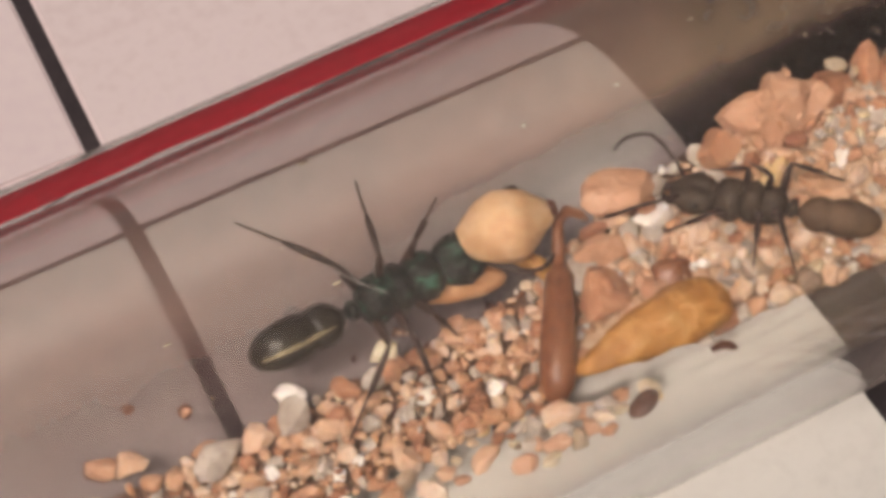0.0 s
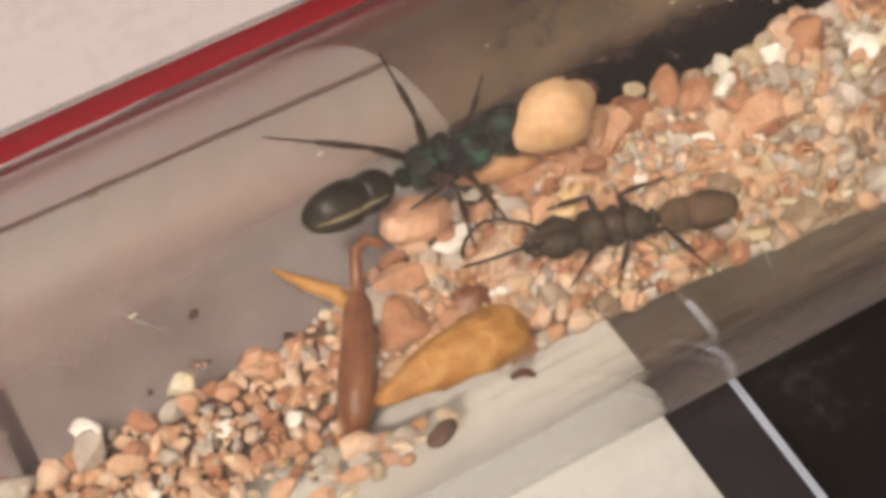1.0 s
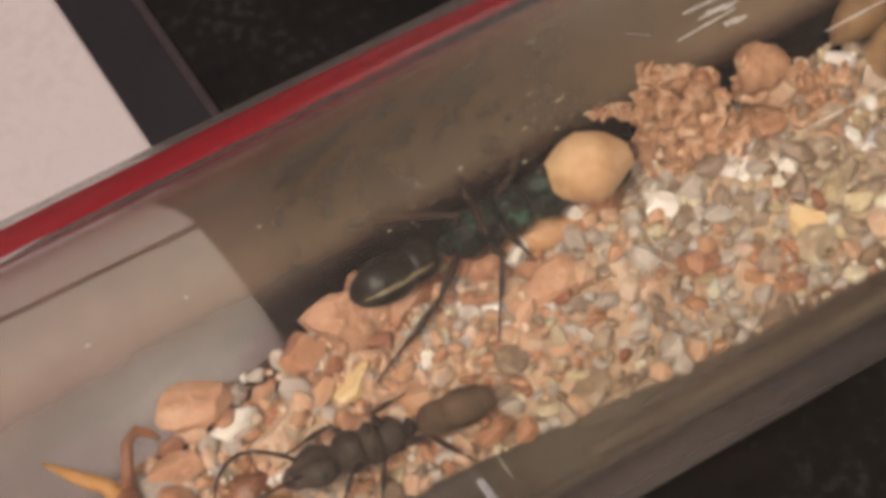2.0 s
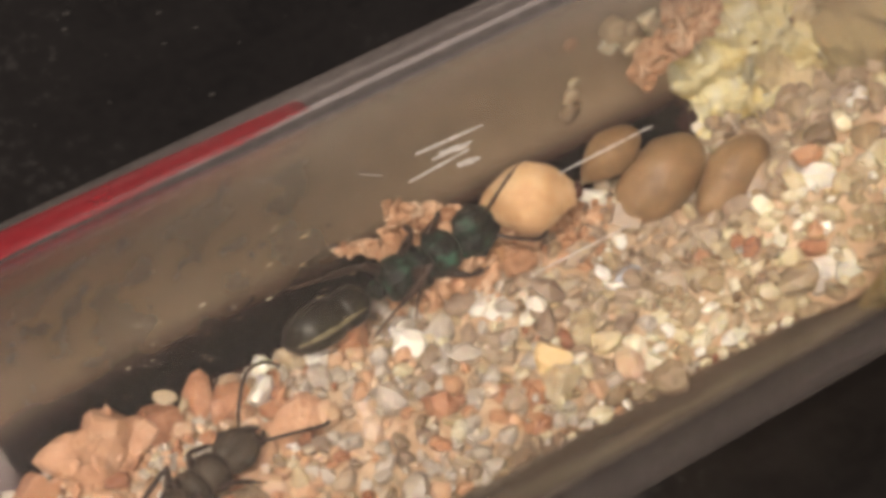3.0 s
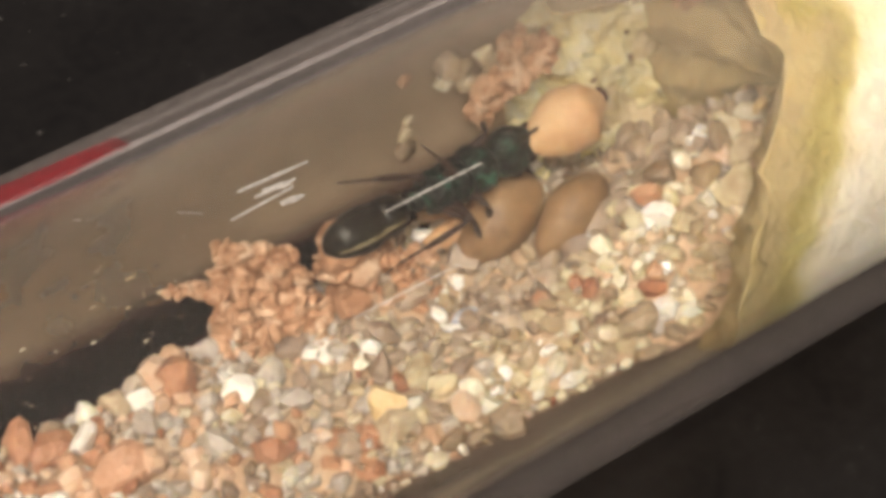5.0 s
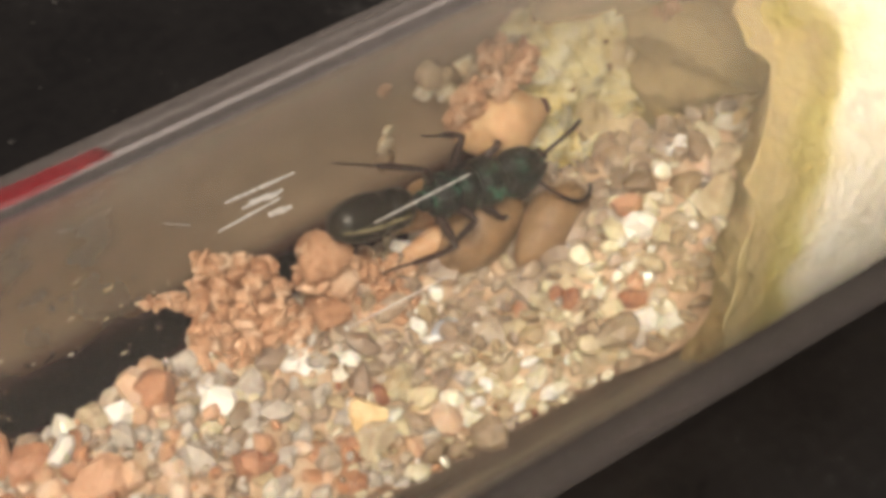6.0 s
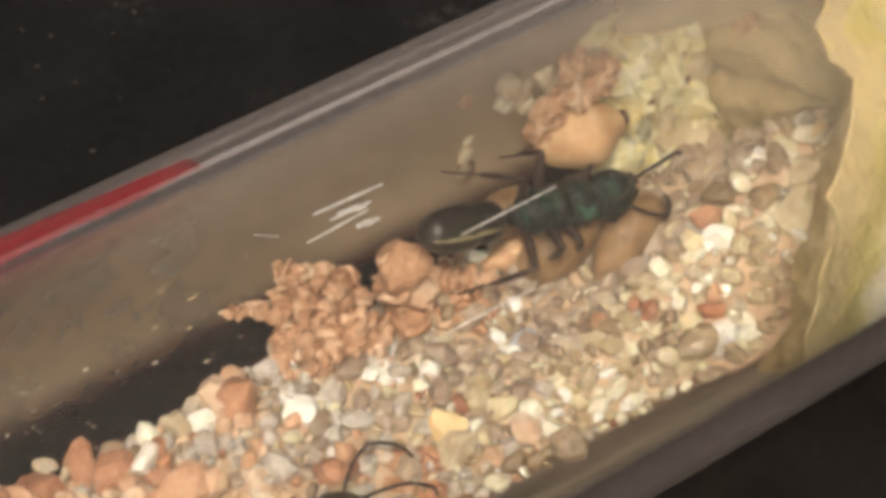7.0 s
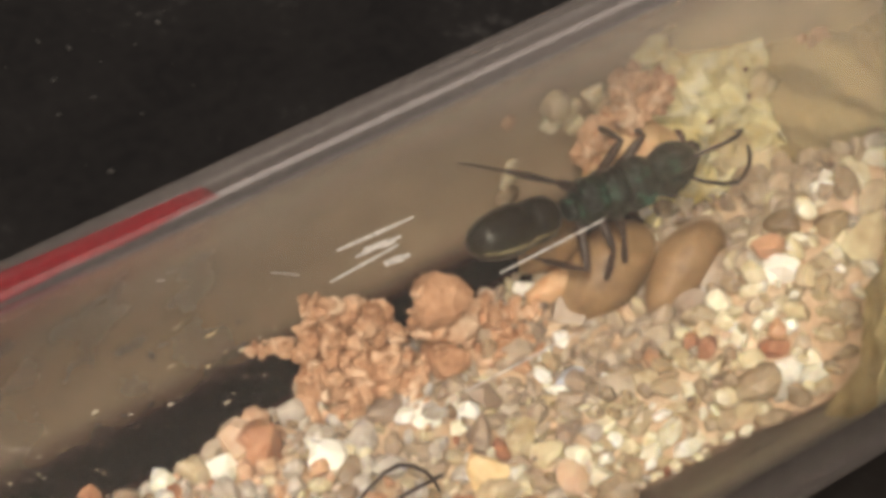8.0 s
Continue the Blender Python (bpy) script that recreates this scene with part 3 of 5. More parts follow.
SCATTER = ((-3.3, 3.0, 0.2, M_ORANGE), (-5.7, 2.0, 0.34, M_CREAM), (-10.35, 3.5, 0.28, M_ORANGE), (-11.9, 4.25, 0.2, M_ORANGE), (-13.5, 3.0, 0.55, M_PEACH), (-12.7, 2.75, 0.5, M_ORANGE),
           (-2.55, -1.35, 0.33, M_YELLOW), (2.4, -3.45, 0.33, M_YELLOW), (-3.1, 2.95, 0.2, M_ORANGE), (-3.1, 1.95, 0.33, M_ORANGE), (-1.5, 2.35, 0.55, M_PEACH), (-0.2, 1.9, 0.52, M_PEACH), (-2.4, 2.1, 0.3, M_ORANGE), (-5.8, 2.1, 0.32, M_PEACH), (-5.1, 1.4, 0.42, M_ORANGE), (0.8, 2.45, 0.25, M_HUSK),
           (1.75, -2.75, 0.3, M_PEACH), (2.35, -3.3, 0.42, M_CREAM), (1.1, -2.8, 0.36, M_GREY), (0.3, -2.6, 0.4, M_PEACH), (0.8, -3.3, 0.34, M_ORANGE), (0.2, -3.5, 0.4, M_PEACH), (-0.4, -3.9, 0.38, M_CREAM),
           (-0.5, -3.0, 0.4, M_GREY), (-1.1, -3.6, 0.42, M_PEACH), (-1.6, -4.2, 0.36, M_CREAM), (0.5, -4.1, 0.3, M_ORANGE), (-1.5, -3.1, 0.4, M_ORANGE), (-2.2, -3.8, 0.4, M_PEACH), (1.4, -3.4, 0.24, M_CREAM))
for i, (x, y, r, mat) in enumerate(SCATTER):
    stone(x, y, wall_z(y) + 0.45 * r, (r * 1.1, r * 0.9, r * 0.85), mat, 200 + i, (0, 0, 37 * i))
stone(15.0, 1.5, 2.95, (0.42, 0.6, 0.45), M_WHITE, 10, (0, 0, 30))
stone(17.0, 1.4, 3.0, (1.15, 0.8, 0.7), M_PEACH, 11, (0, 0, 10), "large peach-coloured pebble")
stone(19.0, 3.35, 3.1, (0.55, 0.5, 0.5), M_WHITE, 12)
stone(20.4, 3.3, 3.5, (0.75, 0.6, 1.25), M_ORANGE, 13, (14, 4, 20), "pointed rust-orange pebble", 0.4, 1.6, 0.7)
stone(25.3, -1.0, 3.1, (0.6, 0.55, 0.75), M_YELLOW, 14, (160, 20, 0), "pointed yellow pebble", 0.4, 1.3, 0.5)
stone(25.2, -1.9, 3.0, (0.75, 0.6, 0.6), M_CREAM, 15)
stone(29.7, 0.6, 2.65, (0.5, 0.45, 0.45), M_BLUE, 16, label="bluish grey pebble")
stone(17.9, 2.4, 2.9, (0.4, 0.85, 0.42), M_GREY, 17, (0, 0, -60), "smooth grey oval pebble")
stone(16.9, 3.1, 3.2, (0.4, 0.75, 0.4), M_WHITE, 18, (0, 0, -50))
stone(21.9, 2.7, 3.1, (0.75, 0.42, 0.42), M_GREY, 19, (0, 0, 15))
stone(15.9, 3.3, 3.0, (0.95, 0.7, 0.6), M_ORANGE, 20, (0, 0, 30))
stone(13.3, 3.7, 3.0, (1.1, 0.75, 0.7), M_ORANGE, 21, (0, 0, 10))
stone(8.9, 3.6, 2.9, (0.95, 0.8, 0.7), M_ORANGE, 22, (0, 0, 60))
stone(10.1, 2.0, 2.6, (1.0, 0.65, 0.6), M_YELLOW, 23, (0, 0, 20))
stone(40.8, 0.8, bed_z(40.8, 0.8), (0.42, 0.36, 0.4), M_GREY, 24)
stone(39.2, 0.9, bed_z(39.2, 0.9), (0.4, 0.35, 0.45), M_WHITE, 25)
stone(36.0, 0.3, bed_z(36.0, 0.3), (0.55, 0.25, 0.25), M_GREY, 26, (0, 0, -70))
stone(40.7, 0.2, bed_z(40.7, 0.2) + 0.3, (0.25, 0.25, 0.8), M_YELLOW, 27, (20, 10, 0), "thin yellow splinter of stone")


def clod(name, lumps, seed, label, crumbs=1.0, mat=None):
    """One crumbly clod of clay grains pressed together."""
    bm = bmesh.new()
    for i, (x, y, z, r) in enumerate(lumps):
        facet(bm, (r * (1.05 - 0.2 * crumbs), r * (1.0 - 0.2 * crumbs), r * (1.05 - 0.15 * crumbs)), (x, y, z), 3, seed + i, None, 0.06, 3.0, 0.6 if crumbs < 1 else 0.55, 0.95, 14)
        crumb = random.Random(seed * 31 + i)
        for k in range(int(crumbs * (46 * r * r + 9))):
            d = Vector((crumb.gauss(0, 1), crumb.gauss(-0.25, 1), crumb.gauss(0.15, 1))).normalized()
            s = crumb.uniform(0.12, 0.34) * (0.65 + 0.35 * r)
            p = Vector((x, y, z)) + Vector((d.x * r, d.y * r * 0.9, d.z * r)) * crumb.uniform(0.75, 1.05)
            over = math.hypot(p.y, AXIS - p.z) / (R_IN - s - 0.05)
            if over > 1:
                p = Vector((p.x, p.y / over, AXIS - (AXIS - p.z) / over))
            turn = Euler((crumb.uniform(0, 6), crumb.uniform(0, 6), crumb.uniform(0, 6))).to_matrix()
            facet(bm, (s * crumb.uniform(0.9, 1.5), s * 1.05, s * crumb.uniform(0.6, 1.0)), p, 2, seed * 50 + k + i * 7, turn, 0.04, 3.0, 0.35, 0.9, 8)
    return tagged(part(name, bm, mat or M_CLOD, smooth=False), label, "clay clod", "clods in the tube")


clod("clay_clod", [(23.5, 3.9, 3.4, 1.4), (23.5, 4.6, 4.9, 1.1), (23.3, 4.9, 5.9, 0.5), (23.0, 5.1, 6.4, 0.3), (24.2, 4.7, 5.7, 0.4), (22.8, 4.9, 4.6, 0.6), (22.2, 5.3, 4.6, 0.34), (21.7, 5.45, 4.7, 0.22), (21.3, 5.55, 4.85, 0.13), (24.6, 3.7, 4.0, 1.1), (24.6, 4.5, 5.1, 0.7), (25.0, 3.2, 3.3, 0.9)], 30, "jagged orange clay clod on the gravel")
clod("clay_clod", [(26.9, 4.2, 4.6, 1.0), (27.3, 3.9, 3.9, 1.0), (26.6, 3.3, 3.0, 0.8)], 40, "rounded orange clay clod beside the nest", 0.25)
clod("clay_clod", [(10.6, 3.7, 3.3, 1.2), (11.6, 3.9, 3.4, 1.1), (12.3, 3.5, 3.1, 0.8)], 50, "pinkish orange clay clod against the glass", 0.15, M_PEACH)
clod("clay_clod", [(33.5, 5.5, 7.3, 0.7), (34.3, 5.5, 7.9, 0.8), (35.2, 5.4, 8.4, 0.8), (34.2, 5.4, 9.3, 0.6), (33.2, 5.5, 6.4, 0.5)], 60, "orange clay grains stuck to the back of the glass")
clod("clay_clod", [(28.9, 2.6, 2.6, 0.8), (29.8, 3.2, 2.7, 0.8), (28.4, 3.6, 3.2, 0.8)], 65, "crumbs of brown clay under the cocoons")


def cocoon(name, length, width, mat, label, seed, blunt=0.5, flat=1.0, group="cocoons", leaf=False, tip=0.0):
    """An oval cocoon along x, its skin slightly ribbed and uneven."""
    bm = bmesh.new()
    n = 22
    prof = []
    for i in range(n + 1):
        u = i / n
        k = math.sin(math.pi * u) ** blunt if not leaf else 1.12 * u ** 0.5 * (1 - u ** 5) ** 0.5
        prof.append(((u - 0.5) * length, 0 if i in (0, n) else width / 2 * k * (0.86 + 0.22 * u)))
    lathe(bm, prof, 28)
    for v in bm.verts:
        q = v.co * 0.9 + Vector((seed, 0, 0))
        k = 1 + 0.13 * noise.noise(q) + 0.05 * noise.noise(q * 2.6) + 0.02 * noise.noise(q * 7)
        v.co.y *= k
        v.co.z *= k * flat
        if tip:
            v.co.x += tip * ease(0.36, 0.5, v.co.x / length) * length * 0.12
        v.co.z += 0.12 * math.cos(v.co.x / length * 3) * width
    bmesh.ops.recalc_face_normals(bm, faces=bm.faces[:])
    return tagged(part(name, bm, mat), label, "cocoon", group)


def lay(ob, a, b, lift=0.0):
    """Lays a thing made along x from point a to point b."""
    a, b = Vector(a), Vector(b)
    d = (b - a).normalized()
    y = Vector((0, 0, 1)).cross(d).normalized()
    rot = Matrix((d, y, d.cross(y))).transposed().to_4x4()
    ob.matrix_basis = Matrix.Translation((a + b) / 2 * MM + Vector((0, 0, lift * MM))) @ rot
    return ob


lay(cocoon("cocoon", 5.7, 2.5, M_AMBER, "long amber cocoon husk lying at the gravel's edge", 3, 0.62, 0.62, leaf=True), (0.75, -1.5, 2.45), (6.3, -1.35, 2.6))
lay(cocoon("cocoon", 4.2, 2.5, M_TAN, "dull tan cocoon lying in the nest hollow", 7, 0.55), (31.0, 2.7, 2.7), (34.2, 3.5, 3.9))
lay(cocoon("cocoon", 2.6, 1.6, M_TAN, "small tan cocoon in the nest hollow", 9, 0.55), (30.3, 4.3, 3.9), (32.4, 4.6, 4.7))
lay(cocoon("cocoon", 3.8, 2.0, M_TAN, "brownish cocoon beside the gravel pile", 11, 0.55), (33.4, 1.5, 2.7), (36.6, 2.6, 3.5))

husk = tagged(new("insect_leg"), "dried reddish-brown insect leg with a curled tip", "insect leg")
bm = bmesh.new()
tube_along(bm, [(-0.2, -2.0, 2.1), (0.1, -1.5, 2.4), (0.7, -0.4, 2.6), (1.4, 0.8, 2.8), (1.9, 1.7, 3.1), (2.1, 2.0, 3.2)], [0.3, 0.58, 0.6, 0.52, 0.46, 0.25], 14)
part("thigh", bm, M_HUSK, husk)
bm = bmesh.new()
tube_along(bm, [(2.0, 1.9, 3.2), (2.3, 2.5, 3.6), (2.6, 3.1, 3.9), (3.05, 3.3, 4.0), (3.4, 3.1, 3.8), (3.6, 2.95, 3.5)], [0.26, 0.2, 0.19, 0.19, 0.16, 0.08], 10)
part("hooked_shin", bm, M_HUSK, husk, "dark hooked shin")
bm = bmesh.new()
tube_along(bm, [(1.8, 1.7, 3.0), (1.5, 2.5, 3.1), (0.9, 3.2, 3.2), (0.5, 3.7, 3.3), (0.15, 4.15, 3.45)], [0.3, 0.3, 0.24, 0.14, 0.06], 10)
part("membrane", bm, M_AMBER, husk, "thin amber strip of shell")

bm = bmesh.new()
blob(bm, (0.62, 0.42, 0.3), sub=3, rough=0.06, freq=1.5, seed=3)
seed = tagged(part("seed", bm, M_SEED, m=place(1.9, -3.75, 2.75, -35, 0, 30)), "dark brown oval seed on the glass", "seed")
bm = bmesh.new()
tube_along(bm, [(5.0, -2.75, 1.97), (5.35, -2.75, 2.02), (5.55, -2.95, 2.1), (5.6, -3.2, 2.22)], [0.12, 0.17, 0.16, 0.08], 8)
tagged(part("crumb", bm, M_SEED), "curled dark crumb on the glass", "crumb")


for x, y, z, k in ((-2.6, 4.25, 2.95, 0.16), (-2.1, -1.75, 1.6, 0.17), (-4.9, 2.8, 2.0, 0.1), (-0.2, 2.5, 1.9, 0.16), (-1.9, 0.9, 1.5, 0.12), (-2.8, 2.9, 2.05, 0.08), (-4.5, 0.7, 1.5, 0.2)):
    bm = bmesh.new()
    facet(bm, (k * 1.4, k, k * 0.8), (x, y, z), 2, int(x * 10) + 60, Euler((0, 0, x)).to_matrix())
    tagged(part("crumb", bm, M_SEED), "small dark brown crumb in the tube", "crumb", "dark crumbs")


def grains(name, spots, label, category, mat):
    """A few grains stuck together."""
    bm = bmesh.new()
    for i, (x, y, z, r) in enumerate(spots):
        facet(bm, (r * 1.1, r * 0.8, r * 1.2), (x, y, z), 3, 70 + i * 3 + int(x))
    return tagged(part(name, bm, mat), label, category)


grains("stuck_grains", [(32.0, 6.1, 8.2, 0.42), (32.1, 6.0, 9.0, 0.5), (32.5, 6.0, 8.5, 0.4), (33.3, 5.95, 8.9, 0.4), (33.8, 5.9, 8.3, 0.42), (33.0, 6.0, 7.7, 0.35)], "pale grains stuck inside the glass", "grit", M_CREAM)
grains("stuck_grains", [(30.4, 5.9, 5.9, 0.4), (30.5, 6.0, 6.6, 0.3), (30.6, 6.05, 7.1, 0.24)], "pale flakes stuck inside the glass", "grit", M_CREAM)
grains("stuck_grains", [(30.5, 6.45, 8.9, 0.26)], "orange crumb stuck inside the glass", "grit", M_CLOD)

# damp wool spread along the back of the glass between the plug and the tuft
bm = bmesh.new()
rows = []
for i in range(91):
    row = []
    for j in range(81):
        x, a = 35.6 + 9.4 * i / 90, radians(-74 + 142 * j / 80)
        q = Vector((x, a * 6, 7))
        edge = 38.2 - 1.6 * math.cos(a * 1.3) + 1.2 * noise.noise(q * 0.5) + 0.6 * noise.noise(q * 1.4)
        h = ease(-0.3, 2.5, x - edge) * (0.55 + 0.4 * noise.noise(q * 0.7)) + ease(-0.2, 0.8, x - edge) * (0.12 + 0.16 * noise.noise(q * 1.9) + 0.07 * noise.noise(q * 4.5))
        r = R_IN - 0.07 - max(0.0, h)
        row.append((bm.verts.new((x, r * math.cos(a), AXIS + r * math.sin(a))), x - edge))
    rows.append(row)
for r0, r1 in zip(rows, rows[1:]):
    for k in range(80):
        four = (r0[k], r1[k], r1[k + 1], r0[k + 1])
        if min(d for _, d in four) > -0.25:
            bm.faces.new([v for v, _ in four])
bmesh.ops.delete(bm, geom=[v for v in bm.verts if not v.link_faces], context="VERTS")
bmesh.ops.solidify(bm, geom=bm.faces[:], thickness=-0.03)
part("damp_wool", bm, M_DAMP, plug, "thin olive-tan damp wool spread along the glass")

# yellow fluff pulled from the plug
fluff = tagged(new("cotton_tuft"), "yellowish tuft of cotton wool behind the nest", "cotton tuft")
bm = bmesh.new()
rows = []
TUFT_R = R_IN - 0.06


def tuft_point(u, v, sunk=False):
    """A point of the tuft, which lies on the back of the glass; it thins out to a ragged edge."""
    x, a = 34.4 + 7.2 * u, radians(-58 + 76 * v)
    q = Vector((x, a * 6, 2))
    d = math.hypot((u - 0.47) / 0.5, (v - 0.5 - 0.25 * (u - 0.5)) / 0.5) + 0.5 * noise.noise(q * 0.6) + 0.24 * noise.noise(q * 1.7)
    h = 1.5 * (1 - ease(0.35, 1.0, d)) * (0.75 + 0.55 * noise.noise(q * 0.8)) + (1 - ease(0.7, 1.05, d)) * (0.45 * noise.noise(q * 1.3) + 0.22 * noise.noise(q * 3.0) + 0.06 * noise.noise(q * 8))
    r = TUFT_R if sunk else TUFT_R - max(0.0, h)
    return Vector((x + (0 if sunk else 0.25 * noise.noise(q * 2.3)), r * math.cos(a), AXIS + r * math.sin(a))), d


for i in range(121):
    rows.append([(bm.verts.new(p), d) for p, d in (tuft_point(i / 120, j / 100) for j in range(101))])
for r0, r1 in zip(rows, rows[1:]):
    for k in range(100):
        four = (r0[k], r1[k], r1[k + 1], r0[k + 1])
        if min(d for _, d in four) < 1.03:
            bm.faces.new([v for v, _ in four])
bmesh.ops.delete(bm, geom=[v for v in bm.verts if not v.link_faces], context="VERTS")
bmesh.ops.solidify(bm, geom=bm.faces[:], thickness=-0.03)
part("tuft", bm, M_FLUFF, fluff)
rng = random.Random(5)
for i in range(60):
    p, _ = tuft_point(rng.uniform(0.15, 0.85), rng.uniform(0.2, 0.85))
    d = Vector((rng.gauss(0, 1), rng.gauss(-0.6, 0.8), rng.gauss(0, 1))).normalized()
    pts = [p]
    d = (d + Vector((rng.uniform(-1, 1), rng.uniform(-0.5, 0.5), rng.uniform(-1, 1))) * 0.8).normalized()
    for k in range(5):
        d = (d + Vector((rng.uniform(-0.7, 0.7), rng.uniform(-0.5, 0.5), rng.uniform(-0.7, 0.7)))).normalized()
        pts.append(pts[-1] + d * 0.22)
    pts = [Vector((p.x, p.y, p.z)) if math.hypot(p.y, AXIS - p.z) < R_IN - 0.1 else Vector((p.x, p.y * 0.9, AXIS - (AXIS - p.z) * 0.9)) for p in pts]
    bm = bmesh.new()
    tube_along(bm, pts, [0.03, 0.028, 0.026, 0.024, 0.02, 0.012], 5)
    part("fibre", bm, M_FLUFF, fluff)
grains("stuck_grains", [(*tuft_point(u, v)[0], r) for u, v, r in ((0.72, 0.62, 0.16), (0.66, 0.5, 0.19), (0.62, 0.46, 0.12), (0.42, 0.5, 0.14), (0.38, 0.38, 0.12), (0.3, 0.82, 0.2), (0.55, 0.3, 0.1))], "brown specks caught in the cotton tuft", "grit", M_HUSK)
clod("clay_clod", [(40.9, 4.6, 8.4, 0.6), (41.4, 4.4, 7.9, 0.55), (41.0, 4.2, 9.2, 0.4)], 90, "reddish brown crumbs against the cotton plug")

# ---- scratches and painted reflection streaks on the outside of the glass ----
def scratch(x0, y0, x1, y1, w, depth=1.0):
    bm = bmesh.new()
    layer = bm.verts.layers.float.new("thickness")
    rows = []
    n = 14
    for i in range(n + 1):
        u = i / n
        x, y = x0 + (x1 - x0) * u, y0 + (y1 - y0) * u + 0.06
        a = math.acos(max(-1, min(1, y / R_OUT)))
        ww = w * (0.5 + 0.5 * math.sin(math.pi * (0.1 + 0.8 * u))) * (1 + 0.4 * noise.noise(Vector((x * 3, y * 3, 1))))
        row = []
        for s in (-1, 1):
            q = bm.verts.new((x, (R_OUT + 0.012) * math.cos(a + s * ww / R_OUT / 2), (R_OUT + 0.012) * math.sin(a + s * ww / R_OUT / 2)))
            q[layer] = depth
            row.append(q)
        rows.append(row)
    for r0, r1 in zip(rows, rows[1:]):
        bm.faces.new((r0[0], r1[0], r1[1], r0[1]))
    part("scratch", bm, M_STREAK, tube, "pale streak in the glass, scratched or painted as a reflection")


# the last five long streaks stand in for reflections along the glass's front rim
for s in ((20.6, 0.03, 22.8, -0.06, 0.11), (20.9, -0.36, 22.2, -0.39, 0.12), (19.96, -0.68, 22.0, -0.58, 0.09), (21.4, -0.89, 22.1, -0.96, 0.2), (21.2, -0.3, 22.0, -0.42, 0.22), (23.8, -2.4, 27.0, -2.38, 0.07), (21.5, -4.35, 24.9, -4.37, 0.05), (-7.0, -2.44, -6.55, -3.0, 0.07, 0.5), (-6.6, -2.95, -6.0, -3.5, 0.06, 0.5), (-5.3, -1.73, -5.27, -2.05, 0.12, 0.5), (11.05, -0.1, 11.1, -0.5, 0.08, 0.5), (11.1, -0.5, 11.25, -0.85, 0.08, 0.5), (11.25, -0.85, 11.7, -1.14, 0.07, 0.5), (18.9, 0.3, 19.45, -0.12, 0.09, 0.5), (16.5, 1.65, 16.7, 1.5, 0.08, 0.5), (10.05, -7.15, 10.3, -7.52, 0.25, 0.5), (-14, -4.2, -8.5, -4.25, 0.06, 0.25), (-2, -7.35, 9, -7.2, 0.07, 0.3), (1, -7.55, 12, -7.62, 0.06, 0.35), (3, -7.75, 16, -7.7, 0.09, 0.3), (-4, -7.0, 4, -7.1, 0.05, 0.25), (12, -7.5, 24, -7.45, 0.06, 0.25)):
    scratch(*s)

# ---- specks of dust on the inside of the back wall ----
rng = random.Random(11)
spots = bmesh.new()
for i in range(150):
    x, a, r = rng.uniform(-14, 31), radians(rng.uniform(-62, 10)), 0.022 + 0.05 * rng.random() ** 3
    if i > 60:
        x, a = rng.gauss(20, 3.5), radians(rng.gauss(-30, 9))
    blob(spots, (r * rng.uniform(0.6, 3), r * rng.uniform(0.5, 1), r * rng.uniform(0.5, 1.4)), (x, (R_IN - 0.3) * math.cos(a), AXIS + (R_IN - 0.3) * math.sin(a)), 1)
tagged(part("dust_specks", spots, M_CREAM), "pale specks of dust on the glass", "dust", kind="stuff")


# ---- dust on the black slabs ----
rng = random.Random(17)
flecks = bmesh.new()
for i in range(120):
    k = rng.random()
    x, y = (rng.gauss(24, 3.5), rng.gauss(24, 4.0)) if k < 0.6 else (rng.uniform(14, 60), rng.uniform(11, 40)) if k < 0.8 else (rng.uniform(14, 60), rng.uniform(-30, -9))
    r = 0.03 + 0.13 * rng.random() ** 3
    blob(flecks, (r * rng.uniform(0.7, 2.2), r * rng.uniform(0.7, 1.4), 0.02), (x, y, FLOOR + 0.01), 1)
tagged(part("floor_dust", flecks, M_LINT), "grey specks of dust on the black floor", "dust", kind="stuff")


# ---- ants ----
LEGS = (("front", 1.35, 1.5, 2.5), ("mid", 0.6, 1.65, 2.8), ("hind", 0.0, 2.0, 3.5))     # kind, hip, thigh, shin and foot


